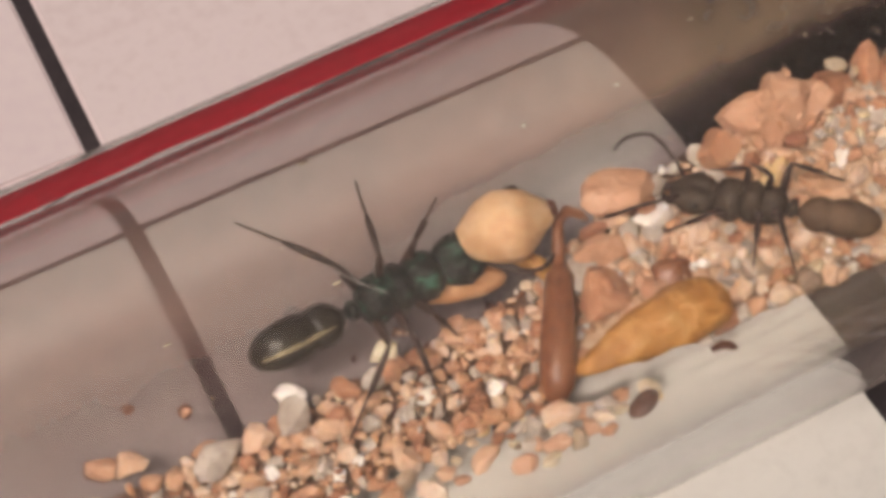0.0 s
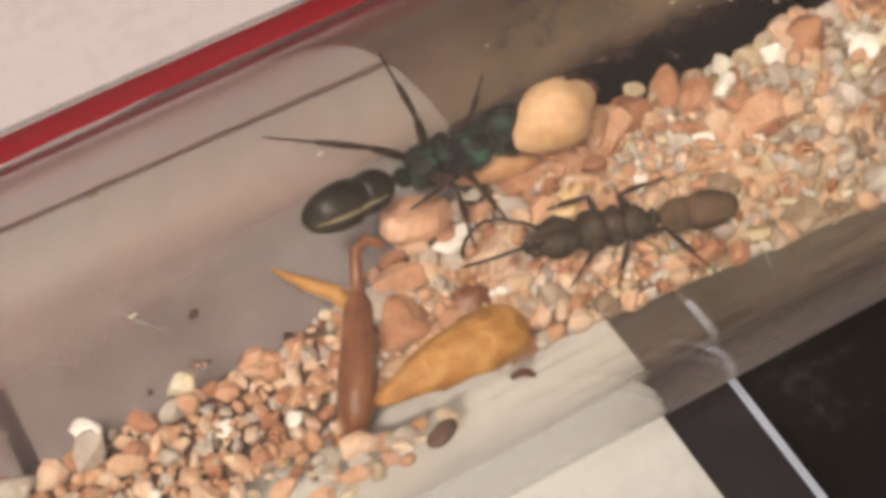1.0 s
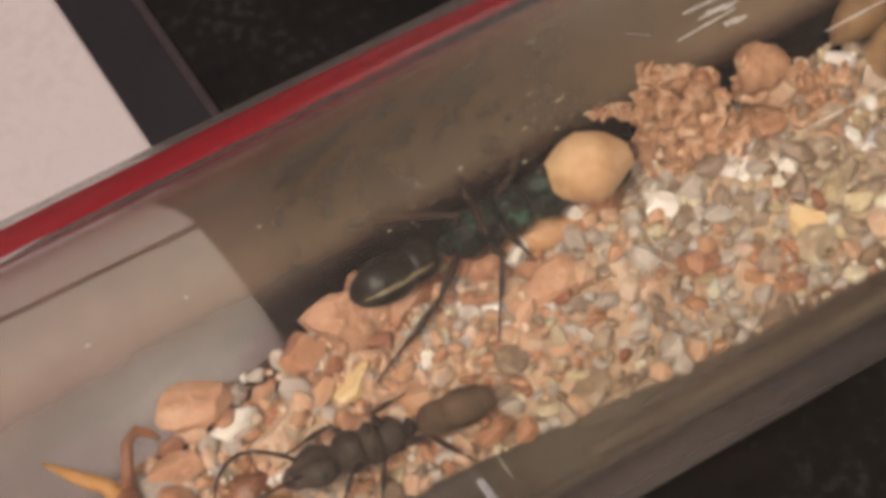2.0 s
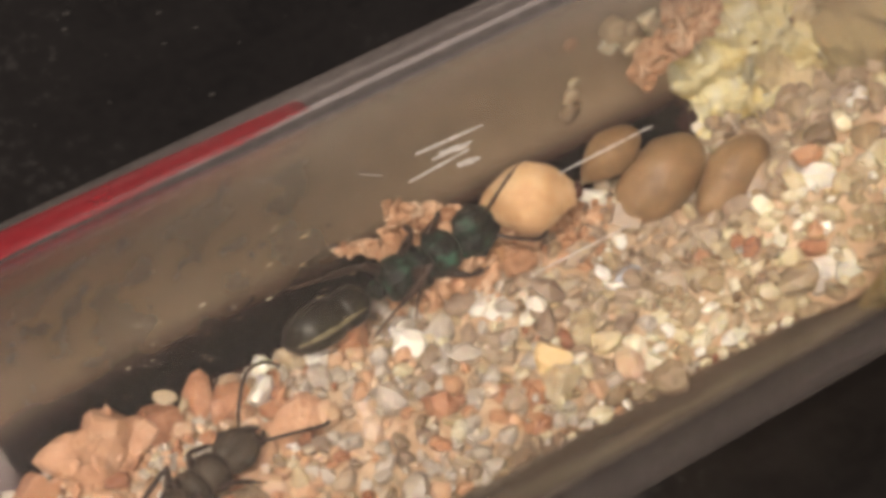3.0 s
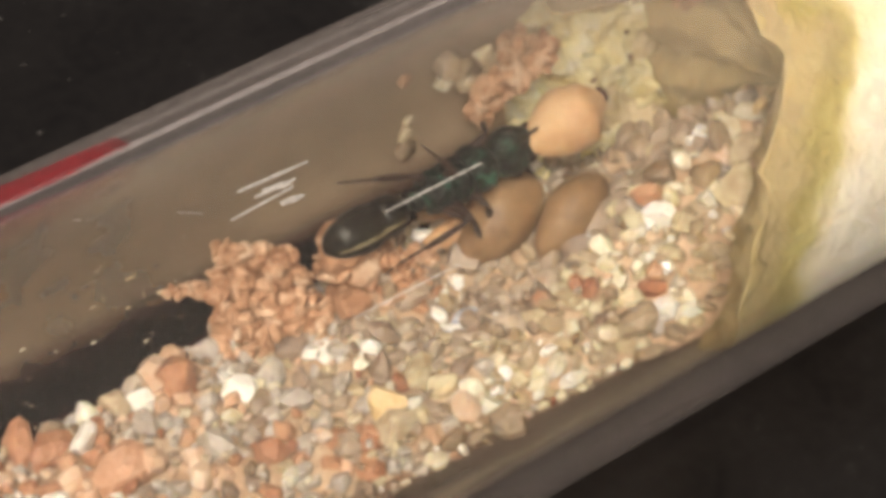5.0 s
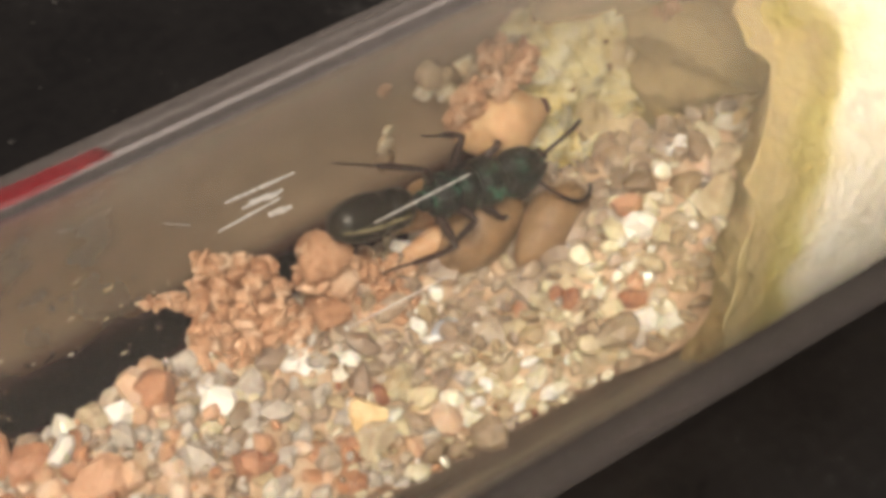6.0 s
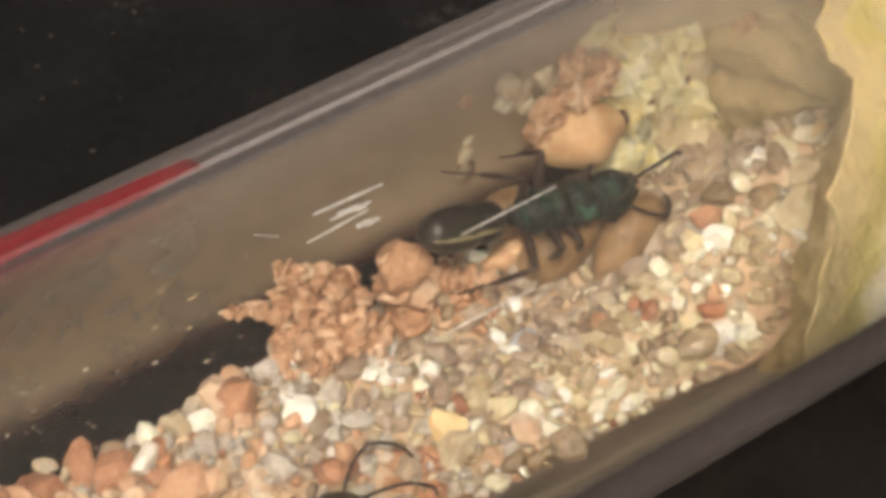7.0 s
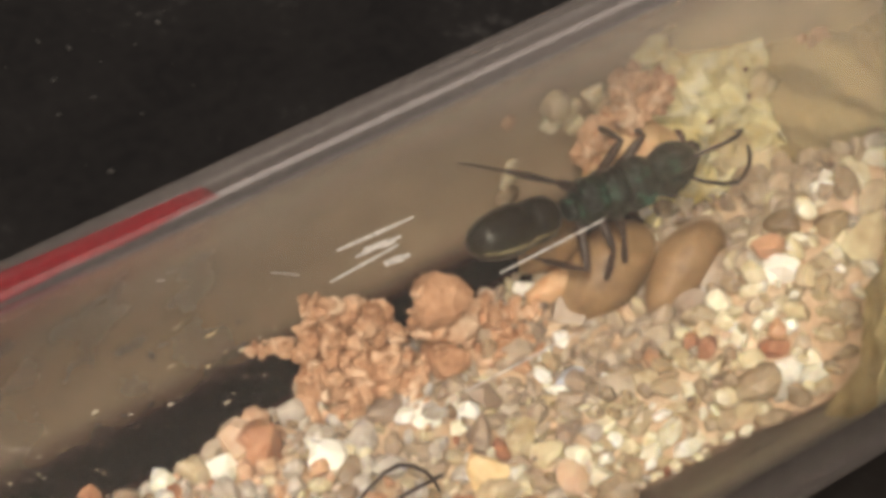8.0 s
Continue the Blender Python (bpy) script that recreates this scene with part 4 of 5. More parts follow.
def ant(name, label, back, hide, tail, reach):
    """An ant about 8 mm long: x forwards, z up, the body's middle at the origin, its feet spread wide on the curved glass."""
    body = tagged(new(name), label, "ant", "ants")
    limbs, legs = [], []

    def rounded(profile, wide, high, drop, rough=0.0):
        bm = bmesh.new()
        lathe(bm, profile, 26)
        for v in bm.verts:
            k = 1 + rough * (noise.noise(v.co * 2.6) + 0.5 * noise.noise(v.co * 6))
            v.co = Vector((v.co.x, v.co.y * wide * k, v.co.z * high * k + drop))
        bmesh.ops.recalc_face_normals(bm, faces=bm.faces[:])
        return bm

    def dome(x0, x1, n=8):
        """A lobe's profile from one end to the other, of radius 1."""
        return [(x0 + (x1 - x0) * (0.5 - 0.5 * math.cos(math.pi * i / n)), math.sin(math.pi * i / n) ** 0.75 if 0 < i < n else 0) for i in range(n + 1)]

    gaster = part("gaster", rounded([(-4.15, 0), (-4.1, 0.24), (-3.9, 0.55), (-3.5, 0.8), (-3.0, 0.93), (-2.5, 0.95), (-2.2, 0.86), (-2.1, 0.74), (-2.0, 0.85), (-1.94, 0.0)], 0.86, 0.84, -0.05), tail, body, "glossy bronze-black gaster" if tail is M_GASTER else "furry brown gaster")
    part("first_ring", rounded([(-2.3, 0), (-2.2, 0.55), (-2.0, 0.8), (-1.7, 0.86), (-1.35, 0.8), (-1.1, 0.58), (-0.92, 0.3), (-0.84, 0)], 0.86, 0.84, -0.05), tail, gaster, "dark front ring of the gaster")
    # the gloss highlight along the gaster, painted as a thin golden strip
    bm = bmesh.new()
    rows = []
    for i in range(13):
        x = -3.85 + 2.5 * i / 12
        h = 0.84 * float(np.interp(x, (-4.1, -3.9, -3.5, -3.0, -2.5, -2.2, -2.1, -2.0, -1.7, -1.35), (0.24, 0.55, 0.8, 0.93, 0.95, 0.86, 0.78, 0.84, 0.87, 0.8))) - 0.05
        w = 0.1 * math.sin(math.pi * (0.12 + 0.8 * i / 12))
        rows.append([bm.verts.new((x, w * k - 0.12, h + 0.015 * (1 - k * k) - 0.01)) for k in (-1, 0, 1)])
    for r0, r1 in zip(rows, rows[1:]):
        for k in (0, 1):
            bm.faces.new((r0[k], r1[k], r1[k + 1], r0[k + 1]))
    if tail is M_GASTER:
        part("gilt_line", bm, M_GLINT, gaster, "golden highlight painted as a line along the gaster")
    bm = bmesh.new()
    blob(bm, (0.24, 0.36, 0.5), (-0.6, 0, 0.08), 3, 0.08)
    tube_along(bm, [(-0.95, 0, -0.1), (-0.58, 0, -0.12), (-0.2, 0, -0.1)], [0.16, 0.2, 0.18], 10)
    part("petiole", bm, back, body)
    thorax = part("thorax", rounded(dome(1.15, 2.55), 0.9, 0.88, 0.02, 0.12), back, body, "metallic green-black thorax")
    part("hind_thorax", rounded(dome(-0.42, 0.85), 0.8, 0.78, 0.0, 0.12), back, thorax)
    part("mid_thorax", rounded(dome(0.45, 1.5), 0.86, 0.88, 0.02, 0.12), back, thorax)
    for s in (-1, 1):
        bm = bmesh.new()
        blob(bm, (0.34, 0.24, 0.3), (1.85, s * 0.52, 0.34), 3, 0.1, 2.0, 5)
        part("shoulder", bm, back, thorax)
    bm = bmesh.new()
    for v in blob(bm, (1, 1, 1), (0, 0, 0), 4, 0.05, 2.0, 2):
        p = v.co
        k = 1.0 / (abs(p.x) ** 3 + abs(p.y) ** 3 + abs(p.z) ** 3) ** (1 / 3)
        p = p * (0.35 + 0.65 * k)
        n = 1 - 0.3 * ease(-0.1, 1.0, p.x) - 0.06 * ease(0.3, -1.0, p.x)
        dent = 0.1 * math.exp(-(p.y / 0.18) ** 2) * ease(0.0, 0.6, p.z)
        v.co = Vector((p.x * 0.98 + 3.3, p.y * 0.92 * n, p.z * 0.62 * n - dent))
    head = part("head", bm, back, body, "metallic green head")
    for s in (-1, 1):
        bm = bmesh.new()
        blob(bm, (0.2, 0.13, 0.19), (3.2, s * 0.8, 0.26), 2)
        part("eye", bm, M_ANT, head)
        bm = bmesh.new()
        tube_along(bm, [(3.9, s * 0.38, -0.12), (4.2, s * 0.42, -0.18), (4.5, s * 0.2, -0.22), (4.6, s * 0.06, -0.22)], [0.2, 0.19, 0.12, 0.04], 8)
        part("mandible", bm, M_LEG, head)
        bm = bmesh.new()
        tube_along(bm, [Vector(p) * reach for p in ((0, 0, 0), (0.6, s * 0.4, 0.35), (1.35, s * 0.75, 0.6), (1.9, s * 0.92, 0.6))], [0.07, 0.075, 0.08, 0.085], 7)
        feeler = part("antenna", bm, hide, body, m=place(3.7, s * 0.3, 0.25))
        bm = bmesh.new()
        tube_along(bm, [Vector(p) * reach for p in ((1.88, s * 0.92, 0.6), (2.3, s * 0.92, 0.4), (2.7, s * 0.8, 0.1), (2.95, s * 0.6, -0.25), (3.05, s * 0.4, -0.6))], [0.075, 0.08, 0.08, 0.075, 0.045], 7)
        part("feeler_tip", bm, hide, feeler)
        limbs.append((feeler, place(3.7, s * 0.3, 0.25), s, 0.9 * s, 0.4))
        for i, (kind, cx, thigh, shin) in enumerate(LEGS):
            bm = bmesh.new()
            blob(bm, (0.26, 0.2, 0.22), (0.06, 0, 0), 2)
            tube_along(bm, [(0.1, 0, 0), (thigh * 0.3, 0, 0), (thigh * 0.65, 0, 0), (thigh * 0.93, 0, 0), (thigh, 0, 0)], [0.1, 0.17, 0.165, 0.11, 0.07], 9)
            leg = part("leg", bm, hide, body)
            bm = bmesh.new()
            tube_along(bm, [(-0.06, 0, 0), (shin * 0.1, 0, 0.015), (shin * 0.3, 0, 0.03), (shin * 0.46, 0, 0.015), (shin * 0.52, 0, 0)], [0.06, 0.1, 0.125, 0.1, 0.06], 8)
            lower = part("shin", bm, hide, leg)
            bm = bmesh.new()
            tube_along(bm, [(shin * 0.5, 0, 0), (shin * 0.66, 0, -0.03), (shin * 0.8, 0, -0.04), (shin * 0.93, 0, -0.02), (shin, 0, 0)], [0.05, 0.055, 0.045, 0.04, 0.022], 6)
            foot = part("foot", bm, M_FOOT, leg, "thin reddish brown foot")
            legs.append((kind, s, (cx, s * 0.34, -0.32), thigh, shin, leg, lower, foot, ((i % 2) * 0.5 + (0 if s > 0 else 0.5)) % 1))
    return body, limbs, legs


def stand(tail, head, up):
    """The pose of an ant with its tail tip and its head at these points (mm) and its back towards up."""
    a, h, up = Vector(tail), Vector(head), Vector(up)
    d = (h - a).normalized()
    o = (a + h) / 2 + d * 0.4
    y = up.cross(d).normalized()
    return Matrix.Translation(o * MM) @ Matrix((d, y, d.cross(y))).transposed().to_4x4()


def inward(p, tilt=1.0):
    return Vector((0, -p[1] * tilt, AXIS - p[2])).normalized()


carrier, carrier_limbs, carrier_legs = ant("ant", "black ant with a metallic green sheen, carrying a cocoon", M_GREEN, M_LEG, M_GASTER, 0.8)
other, other_limbs, other_legs = ant("ant", "dull brown-black ant standing on the gravel with waving feelers", M_FUZZ, M_LEG, M_BROWN, 1.1)
other.scale = (0.82, 0.82, 0.82)
# the carried cocoon's reflection in the glass, built as a second cocoon
mirrored = cocoon("cocoon", 3.5, 1.25, M_MIRRORED, "slender peach-coloured reflection of the carried cocoon, built as a solid", 13, 0.6)
carried = cocoon("cocoon", 3.2, 2.5, M_COCOON, "pale tan cocoon carried in the ant's jaws", 5, 0.66, tip=0.55)
bm = bmesh.new()
blob(bm, (0.2, 0.3, 0.26), (1.68, 0.1, 0.12), 3, 0.2, 2.0, 4)
part("dark_tip", bm, M_SEED, carried, "dark brown tip of the cocoon")

# seconds, tail tip x y z, head x y z
CARRIER = [
    (0, -8.08, 3.27, 3.89, -0.66, 3.40, 4.00),
    (0.3, -2.51, 4.11, 4.74, 3.18, 4.80, 5.88),
    (0.5, -3.16, 3.33, 3.94, 4.21, 4.56, 5.39),
    (0.6, -0.86, 3.90, 4.49, 6.54, 4.23, 4.89),
    (0.9, 1.56, 4.54, 5.36, 8.68, 3.89, 4.47),
    (1, 1.81, 4.27, 4.95, 8.45, 4.25, 4.92),
    (1.2, 4.28, 4.73, 5.73, 11.53, 3.91, 4.49),
    (1.5, 7.04, 4.06, 4.99, 14.11, 3.80, 4.67),
    (1.8, 9.65, 4.00, 4.92, 16.29, 3.77, 4.64),
    (2, 11.31, 3.65, 4.51, 18.00, 3.80, 4.68),
    (2.2, 11.89, 3.33, 4.21, 18.61, 3.49, 4.35),
    (3.3, 20.63, 3.26, 4.82, 28.00, 3.78, 5.46),
    (3.5, 22.33, 3.30, 4.87, 30.04, 3.87, 5.60),
    (3.6, 23.41, 3.47, 5.05, 30.78, 4.05, 5.93),
    (3.9, 24.56, 4.17, 6.18, 31.81, 4.16, 6.15),
    (4.2, 26.28, 3.67, 5.31, 34.07, 3.50, 5.10),
    (4.5, 26.38, 3.69, 5.34, 33.65, 4.00, 5.82),
    (4.8, 26.60, 4.35, 6.67, 32.89, 4.35, 6.68),
    (5, 26.26, 3.82, 5.52, 33.26, 3.95, 5.74),
    (5.2, 26.27, 3.73, 5.40, 32.91, 4.04, 5.92),
    (6.3, 26.92, 3.73, 7.06, 34.55, 2.76, 5.31),
    (6.5, 26.83, 3.70, 6.94, 34.61, 2.61, 5.17),
    (7, 26.76, 3.68, 6.87, 34.67, 2.63, 5.19),
    (7.5, 28.13, 3.49, 6.36, 34.95, 3.07, 5.68),
    (7.7, 27.85, 3.62, 6.68, 35.82, 3.02, 5.61),
    (8, 27.60, 3.79, 7.31, 34.99, 3.57, 6.56),
]
# seconds, centre x y z
CARRIED = [
    (0, 0.74, 3.41, 4.55),
    (0.3, 4.03, 4.84, 7.63),
    (0.5, 5.68, 4.39, 5.95),
    (0.6, 7.81, 3.78, 4.96),
    (0.9, 10.13, 3.45, 4.60),
    (1, 10.21, 3.81, 5.00),
    (1.2, 13.05, 3.28, 4.42),
    (1.5, 16.39, 3.60, 4.90),
    (1.8, 18.15, 3.53, 4.83),
    (2, 19.66, 3.68, 4.99),
    (2.2, 20.65, 2.77, 4.14),
    (3.3, 30.16, 3.78, 5.85),
    (3.5, 32.38, 3.63, 5.60),
    (3.6, 31.91, 4.22, 6.93),
    (3.9, 34.11, 3.72, 5.74),
    (4.2, 36.17, 3.01, 4.86),
    (4.5, 35.41, 4.08, 6.48),
    (4.8, 34.62, 4.33, 7.58),
    (5, 35.52, 3.84, 5.96),
    (5.2, 34.55, 4.04, 6.38),
    (5.9, 34.52, 4.98, 5.92),
    (8, 34.52, 4.98, 5.92),
]
# seconds, one end and the other
MIRRORED = [
    (0, -2.54, 3.45, 3.09, 0.37, 2.82, 2.70),
    (0.3, 2.43, 5.25, 5.10, 4.36, 5.00, 4.68),
    (0.5, 2.88, 4.19, 3.70, 5.07, 4.05, 3.58),
    (0.6, 5.67, 4.39, 3.91, 8.07, 4.06, 3.58),
    (0.9, 7.86, 4.06, 3.58, 10.20, 3.57, 3.18),
    (1, 7.22, 4.11, 3.63, 9.18, 3.78, 3.34),
    (1.2, 10.10, 3.62, 3.21, 12.28, 3.22, 2.94),
    (1.5, 12.92, 3.71, 3.28, 15.47, 3.32, 3.00),
    (1.8, 15.19, 3.76, 3.33, 17.49, 3.55, 3.16),
    (2, 16.50, 3.53, 3.15, 19.29, 2.88, 2.74),
    (2.2, 16.95, 3.28, 2.98, 19.90, 2.58, 2.58),
    (3.3, 27.58, 3.98, 3.51, 29.41, 3.73, 3.30),
    (3.5, 29.61, 3.79, 3.35, 31.61, 3.57, 3.18),
    (4, 30.20, 3.60, 3.20, 32.90, 3.20, 3.30),
    (8, 30.20, 3.60, 3.20, 32.90, 3.20, 3.30),
]
OTHER = [
    (0, 11.85, -2.07, 3.30, 7.13, 2.36, 3.20),
    (0.5, 12.72, -2.53, 3.30, 7.86, 2.56, 3.20),
    (1, 14.67, -1.45, 3.30, 8.34, 0.69, 3.20),
    (1.5, 12.63, -1.47, 3.30, 6.65, -0.78, 3.20),
    (2, 13.22, -1.26, 3.30, 7.41, -0.51, 3.20),
    (2.2, 12.99, -1.35, 3.30, 7.32, -0.55, 3.20),
    (2.6, 9.50, -3.00, 3.60, 10.20, 2.60, 3.70),
    (3, 9.20, -0.50, 3.60, 14.50, 1.00, 3.90),
    (3.4, 9.00, -2.00, 3.80, 14.20, -2.20, 4.20),
    (5.2, 10.60, -2.20, 4.00, 15.80, -3.00, 4.40),
    (6.5, 11.20, -2.20, 4.00, 16.50, -2.80, 4.40),
    (7, 14.30, -2.00, 4.10, 20.00, -2.40, 4.40),
    (7.5, 12.90, -2.00, 4.10, 18.70, -2.60, 4.40),
    (8, 14.60, -0.90, 4.10, 20.10, -1.04, 4.40),
]


# where the carrier's feet are set down: seconds, x y z
FEET = {
    ("hind", 1): [(0, -6.87, 6.50, 6.85), (0.5, -2.19, 6.60, 7.97), (1, 1.22, 6.56, 7.25), (1.5, 5.87, 6.60, 8.08)],
    ("mid", 1): [(0, -2.82, 6.39, 6.34), (0.5, 0.11, 6.38, 6.32), (1, 5.35, 6.52, 8.99)],
    ("front", 1): [(0, -0.40, 5.61, 4.52), (0.5, 2.66, 6.48, 6.73)],
    ("hind", -1): [(0, -6.39, 0.10, 1.87), (0.5, -0.37, 1.22, 1.83), (1, 4.58, 4.08, 2.81), (1.5, 8.09, 3.49, 2.79), (2, 10.23, 1.22, 2.75), (3.5, 22.85, 1.76, 3.30), (4.5, 28.74, 3.30, 3.23), (8, 30.05, 5.24, 3.99)],
    ("mid", -1): [(0, -3.19, -0.27, 1.91), (0.5, 3.82, 0.61, 2.17), (1, 6.37, 1.84, 2.51), (1.5, 11.69, 3.07, 3.04), (2, 14.55, 0.53, 2.99), (3.5, 28.35, 1.86, 2.70), (4, 30.62, 2.93, 3.15), (4.5, 31.66, 1.72, 2.64), (5, 31.79, 2.42, 2.91), (6.5, 31.81, 2.60, 3.00), (7, 31.71, 2.73, 3.04), (7.5, 31.90, 2.40, 2.90), (8, 31.81, 2.24, 2.83)],
    ("front", -1): [(0, -1.50, 1.85, 1.73), (0.5, 3.36, 4.53, 3.20), (1, 7.83, 2.15, 2.68), (1.5, 13.12, 2.92, 3.15), (2, 17.11, 2.29, 3.18), (3.5, 28.48, 2.24, 2.83), (4, 31.93, 1.48, 2.63), (4.5, 32.56, 2.00, 2.75), (5, 32.40, 3.11, 3.18), (6.5, 33.23, 2.24, 2.86), (7, 33.01, 2.54, 2.97), (7.5, 32.80, 1.97, 2.74), (8, 32.45, 1.71, 2.65)],
}
TIMES = [round(0.1 * i, 1) for i in range(81)]


def glide(table, t):
    """A table's row at t, eased smoothly between its rows without overshoot."""
    ts = [r[0] for r in table]
    i = min(max(int(np.searchsorted(ts, t, "right")) - 1, 0), len(ts) - 2)
    h = ts[i + 1] - ts[i]
    u = (t - ts[i]) / h
    out = []
    for k in range(1, len(table[0])):
        v = [r[k] for r in table]

        def slope(j):
            if j in (0, len(v) - 1):
                return 0.0
            a, b = (v[j] - v[j - 1]) / (ts[j] - ts[j - 1]), (v[j + 1] - v[j]) / (ts[j + 1] - ts[j])
            return 0.0 if a * b <= 0 else 2 * a * b / (a + b)

        out.append((2 * u ** 3 - 3 * u ** 2 + 1) * v[i] + (u ** 3 - 2 * u ** 2 + u) * h * slope(i) + (3 * u ** 2 - 2 * u ** 3) * v[i + 1] + (u ** 3 - u ** 2) * h * slope(i + 1))
    return out


def ant_pose(table, t):
    a, b, c, d, e, f = glide(table, t)
    return stand((a, b, c), (d, e, f), inward(((a + d) / 2, (b + e) / 2, (c + f) / 2)))


def footing(p):
    """The nearest footing to a point (mm): the gravel or, beside it, the curved glass."""
    x, y, z = p
    r = math.hypot(y, z - AXIS)
    k = (R_IN - 0.12) / max(r, 0.1)
    w = Vector((x, y * k, AXIS + (z - AXIS) * k))
    if bed_front(x) < y < bed_back(x) and w.z < bed_z(x, y) + 0.1:
        return Vector((x, y, bed_z(x, y) + 0.1))
    return w


def feelers(limbs):
    """Sways the feelers slowly."""
    for limb, base, side, phase, kind in limbs:
        walk(limb, [(t, base @ Euler((0, radians(10 * math.sin(t * 3.1 + phase)), radians(12 * math.sin(t * 4.3 + phase * 2)))).to_matrix().to_4x4()) for t in TIMES])


def axes(at, x, y):
    """A pose at a point (mm) with its x axis along x and its y axis near y."""
    x = x.normalized()
    z = x.cross(y).normalized()
    return Matrix.Translation(at * MM) @ Matrix((x, z.cross(x), z)).transposed().to_4x4()


def gait(table, legs, size=1.0, seen=None, stride=3.2):
    """Sets the feet down one after another as the body goes on, and bends each leg between its hip and its foot."""
    seen = seen or {}
    bodies = [ant_pose(table, t) @ Matrix.Scale(size, 4) for t in TIMES]
    gone = [0.0]
    for m, n in zip(bodies, bodies[1:]):
        gone.append(gone[-1] + (n.translation - m.translation).length / MM)
    for kind, side, hip, thigh, shin, leg, lower, foot, phase in legs:
        hip = Vector(hip)
        out = {"front": (2.2, 1.7), "mid": (0.3, 2.3), "hind": (-2.2, 2.2)}[kind]
        rest = Vector((hip.x + out[0], side * out[1], -1.0))

        def free(i):
            c = (gone[i] / stride + phase) % 1
            ahead = 0.5 - c / 0.6 if c < 0.6 else -0.5 + (c - 0.6) / 0.4
            near = rest * 1.0
            near.y *= 1 - 0.55 * ease(1.2, 3.0, TIMES[i]) * (side > 0)
            w = footing(bodies[i] @ ((near + Vector((ahead * stride * 0.5, 0, 0))) * MM) / MM)
            lift = 0.5 * math.sin(math.pi * (c - 0.6) / 0.4) if c >= 0.6 else 0
            return bodies[i].inverted() @ (w * MM) / MM + Vector((0, 0, lift))

        marks = []
        spots = seen.get((kind, side), [])
        for n, (t, *p) in enumerate(spots):
            i = TIMES.index(t)
            if n == 0 or t - spots[n - 1][0] > 0.9:
                marks.append((t - 0.45, Vector()))
            marks.append((t, bodies[i].inverted() @ (Vector(p) * MM) / MM - free(i)))
            if n == len(spots) - 1 or spots[n + 1][0] - t > 0.9:
                marks.append((t + 0.45, Vector()))
        rows, low = [], []
        for i, t in enumerate(TIMES):
            f = free(i)
            if marks:
                f = f + Vector([float(np.interp(t, [m[0] for m in marks], [m[1][k] for m in marks])) for k in range(3)])
            way = f - hip
            far = min(max(way.length, abs(shin - thigh) + 0.25), thigh + shin - 0.08)
            u = way.normalized()
            v = Vector((0, side * 0.35, 1))
            v = (v - u * v.dot(u)).normalized()
            c = (thigh ** 2 + far ** 2 - shin ** 2) / (2 * thigh * far)
            knee = hip + u * thigh * c + v * thigh * math.sqrt(max(0, 1 - c * c))
            across = v.cross(u)
            m = axes(hip, knee - hip, across)
            rows.append((t, m))
            low.append((t, m.inverted() @ axes(knee, hip + u * far - knee, across)))
        walk(leg, rows)
        walk(lower, low)
        walk(foot, low)


def motions():
    walk(carrier, [(t, ant_pose(CARRIER, t)) for t in TIMES])
    walk(other, [(t, ant_pose(OTHER, t)) for t in TIMES])
    rows = []
    for t in TIMES:
        x, y, z = glide(CARRIED, t)
        held = 1 - ease(5.2, 5.9, t)
        rows.append((t, place(x, y, z, 30, -8, -14 + 20 * math.sin(t * 1.7) * held)))
    walk(carried, rows)
    rows = []
    for t in TIMES:
        a, b, c, d, e, f = glide(MIRRORED, t)
        lay(mirrored, (a, b, c), (d, e, f))
        rows.append((t, mirrored.matrix_basis.copy()))
    walk(mirrored, rows)
    feelers(carrier_limbs)
    feelers(other_limbs)
    gait(CARRIER, carrier_legs, 1.0, FEET)
    gait(OTHER, other_legs, 0.82)


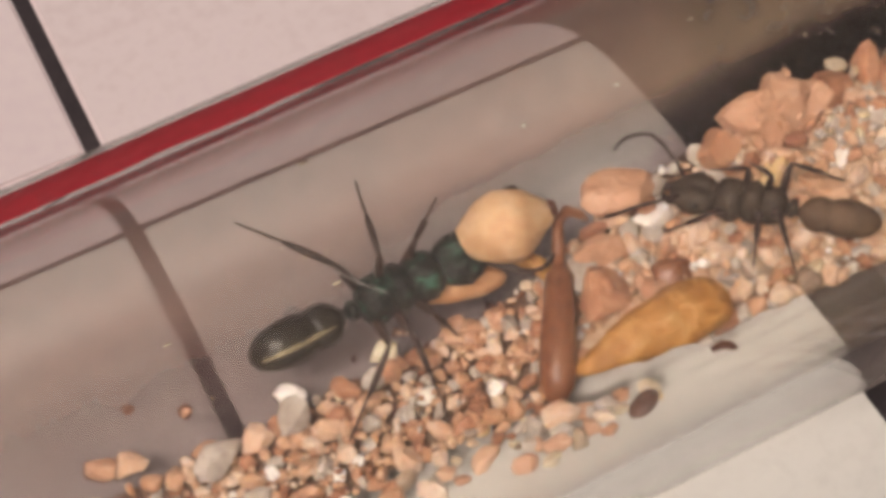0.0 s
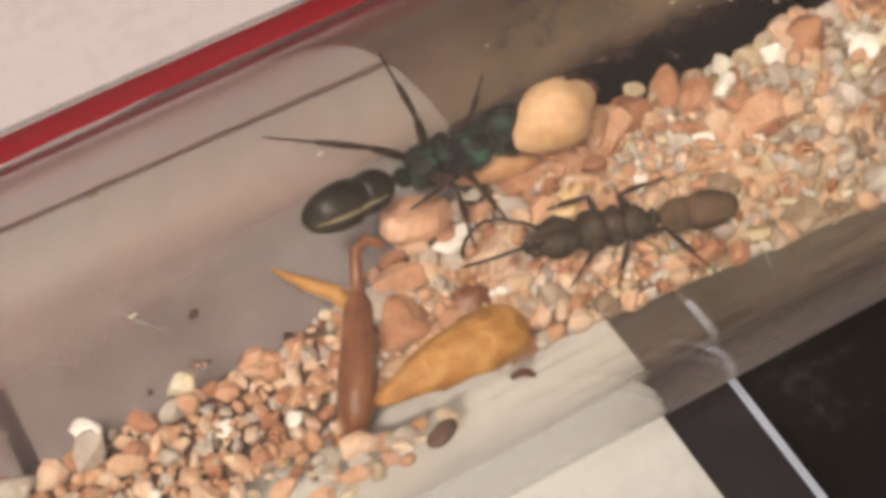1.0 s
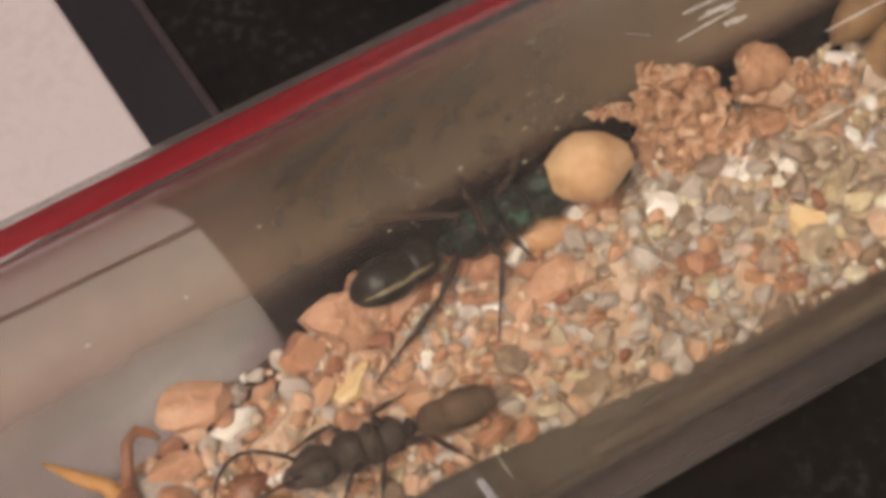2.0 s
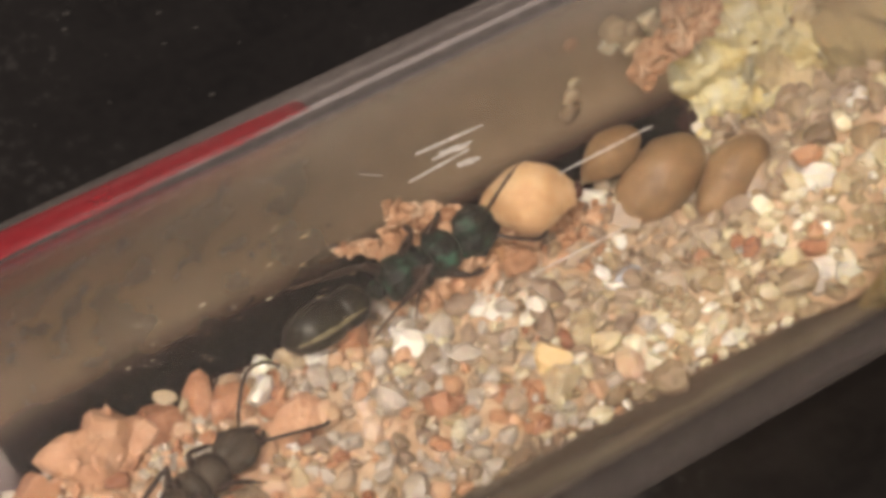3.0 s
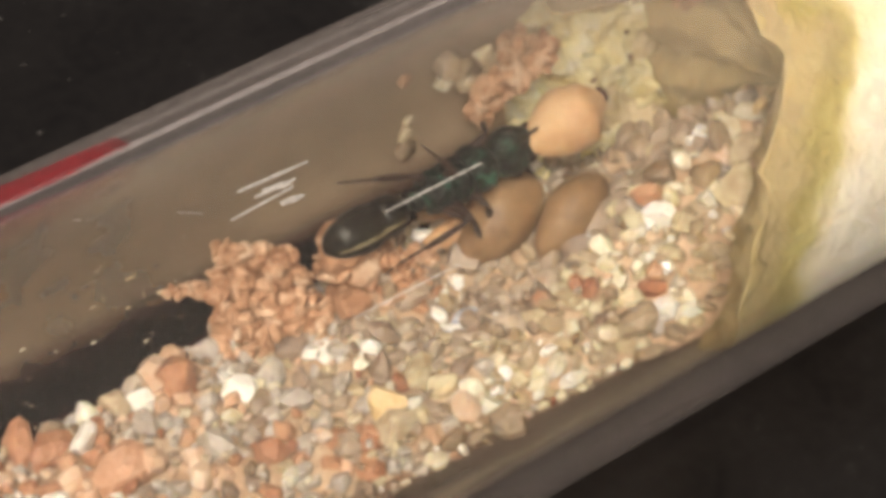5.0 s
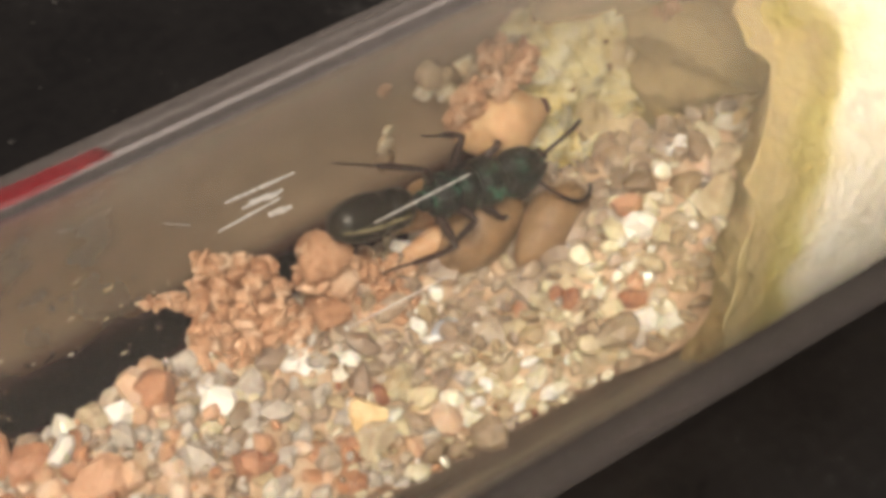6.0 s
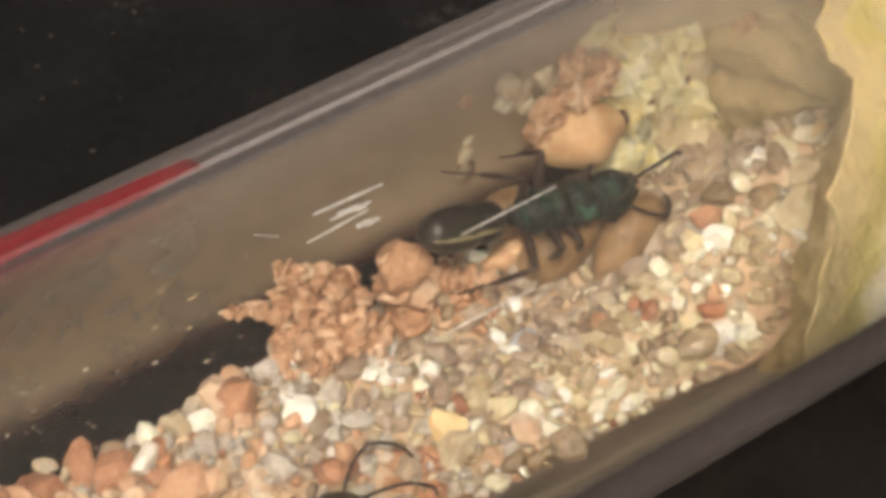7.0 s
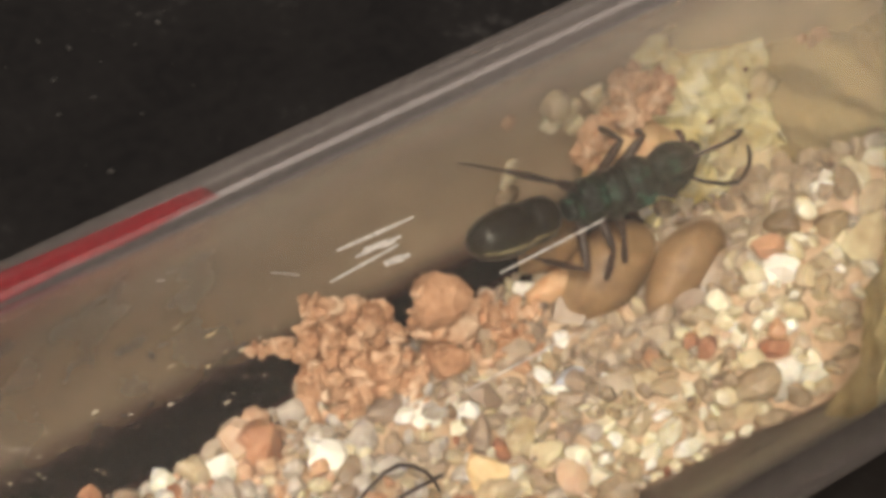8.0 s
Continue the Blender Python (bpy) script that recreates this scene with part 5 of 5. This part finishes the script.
# ---- loose gravel ----
rng = random.Random(21)
KINDS = {}
for mat, tag, count in ((M_ORANGE, "orange", 7), (M_CREAM, "cream", 8), (M_WHITE, "white", 2), (M_GREY, "grey", 2), (M_QUARTZ, "quartz", 5), (M_DULL, "dull", 4)):
    KINDS[tag] = [stone_mesh("pebble", (rng.uniform(0.85, 1.15), rng.uniform(0.65, 0.9), rng.uniform(0.55, 0.8)), mat, 100 + i * 7 + len(tag), 2, 0.34, 1.5, False) for i in range(count)]
picks, cells = [], {}
for i in range(36000):
    fine = 0.45 if i > 23000 else 1.0              # the last ones are crumbs that fill the gaps
    x = rng.uniform(-26, 44)
    f, b = bed_front(x), bed_back(x)
    y = f + (b - f) * rng.random()
    thin = 1 - ease(-6, 4, x)
    if x < 4 and y < -1.6 and rng.random() < (0.85 if i < 23000 else 0.95):
        continue
    if 0.2 < x < 6.8 and -2.9 < y < -0.1 and rng.random() < 0.97:      # room for the amber husk
        continue
    if fine < 1 and x > 14 and rng.random() < 0.7:
        continue
    if rng.random() < thin * 0.35:
        continue
    if x > plug_face(y) - 0.2:
        continue
    warm = spline((-30, 4, 10, 16, 22, 30, 45), (0.84, 0.86, 0.84, 0.68, 0.42, 0.1, 0.06), x)
    warm *= 1 - 0.25 * ease(-1, -3, y)
    size = spline((-30, -2, 4, 10, 16, 24, 45), (0.38, 0.40, 0.52, 0.5, 0.46, 0.48, 0.54), x) * math.exp(rng.gauss(0, 0.3 + 0.06 * ease(4, 12, x))) * fine
    k = rng.random()
    tag = "orange" if k < warm else "white" if k > 0.97 - 0.03 * ease(20, 26, x) else "grey" if k > 0.84 - 0.2 * ease(16, 20, x) * (1 - ease(25, 28, x)) + 0.06 * ease(24, 30, x) else "quartz" if k > 0.86 - 0.36 * ease(12, 26, x) else "cream"
    crest = spline((25, 30, 35, 42), (-1.0, -0.6, 0.2, 1.2), x)
    nest = ease(25, 28, x) * ease(-0.4, 0.8, y - crest)
    if rng.random() < 0.8 * nest or rng.random() < 0.02 + 0.26 * ease(14, 18, x) * (1 - ease(26, 30, x)):
        tag = "dull"
    if tag == "orange":
        size *= 1.15
    z = bed_z(x, y) - 0.25 * size + rng.uniform(-0.5, 0.45) * size + (0.12 if fine < 1 else 0)
    rim = math.hypot(y, AXIS - z)
    if rim > R_IN - size * 0.6:
        s = (R_IN - size * 0.6) / rim
        y, z = y * s, AXIS - (AXIS - z) * s
    if any(abs(x - p[0]) < 0.46 * (size + p[3]) and abs(y - p[1]) < 0.46 * (size + p[3]) and abs(z - p[2]) < 0.42 * (size + p[3]) for p in cells.get((int(x // 1.5), int(y // 1.5)), ())):
        continue
    one = (x, y, z, size, tag, rng.randrange(100), (rng.uniform(0, 360), rng.uniform(-40, 40), rng.uniform(0, 360)))
    picks.append(one)
    for a in (-1, 0, 1):
        for c in (-1, 0, 1):
            cells.setdefault((int(x // 1.5) + a, int(y // 1.5) + c), []).append(one)
singles = [p for p in picks if 1 < p[0] < 33 and p[3] > 0.3]
singles = sorted(singles, key=lambda p: -p[3])[:290]
chosen = set(id(p) for p in singles)
for x, y, z, size, tag, kind, turn in singles:
    ob = new("pebble", KINDS[tag][kind % len(KINDS[tag])])
    ob.parent = bed
    ob.matrix_basis = place(x, y, z, *turn) @ Matrix.Scale(size, 4)
for tag, mat in (("orange", M_ORANGE), ("cream", M_CREAM), ("white", M_WHITE), ("grey", M_GREY), ("quartz", M_QUARTZ), ("dull", M_DULL)):
    verts, faces, base = [], [], 0
    for p in picks:
        if p[4] != tag or id(p) in chosen:
            continue
        me = KINDS[tag][p[5] % len(KINDS[tag])]
        m = place(p[0], p[1], p[2], *p[6]) @ Matrix.Scale(p[3], 4)
        verts += [tuple(m @ v.co) for v in me.vertices]
        faces += [tuple(base + k for k in f.vertices) for f in me.polygons]
        base = len(verts)
    me = bpy.data.meshes.new("grit")
    me.from_pydata(verts, [], faces)
    me.materials.append(mat)
    ob = tagged(new("grit", me), kind="stuff")
    ob.parent = bed

motions()
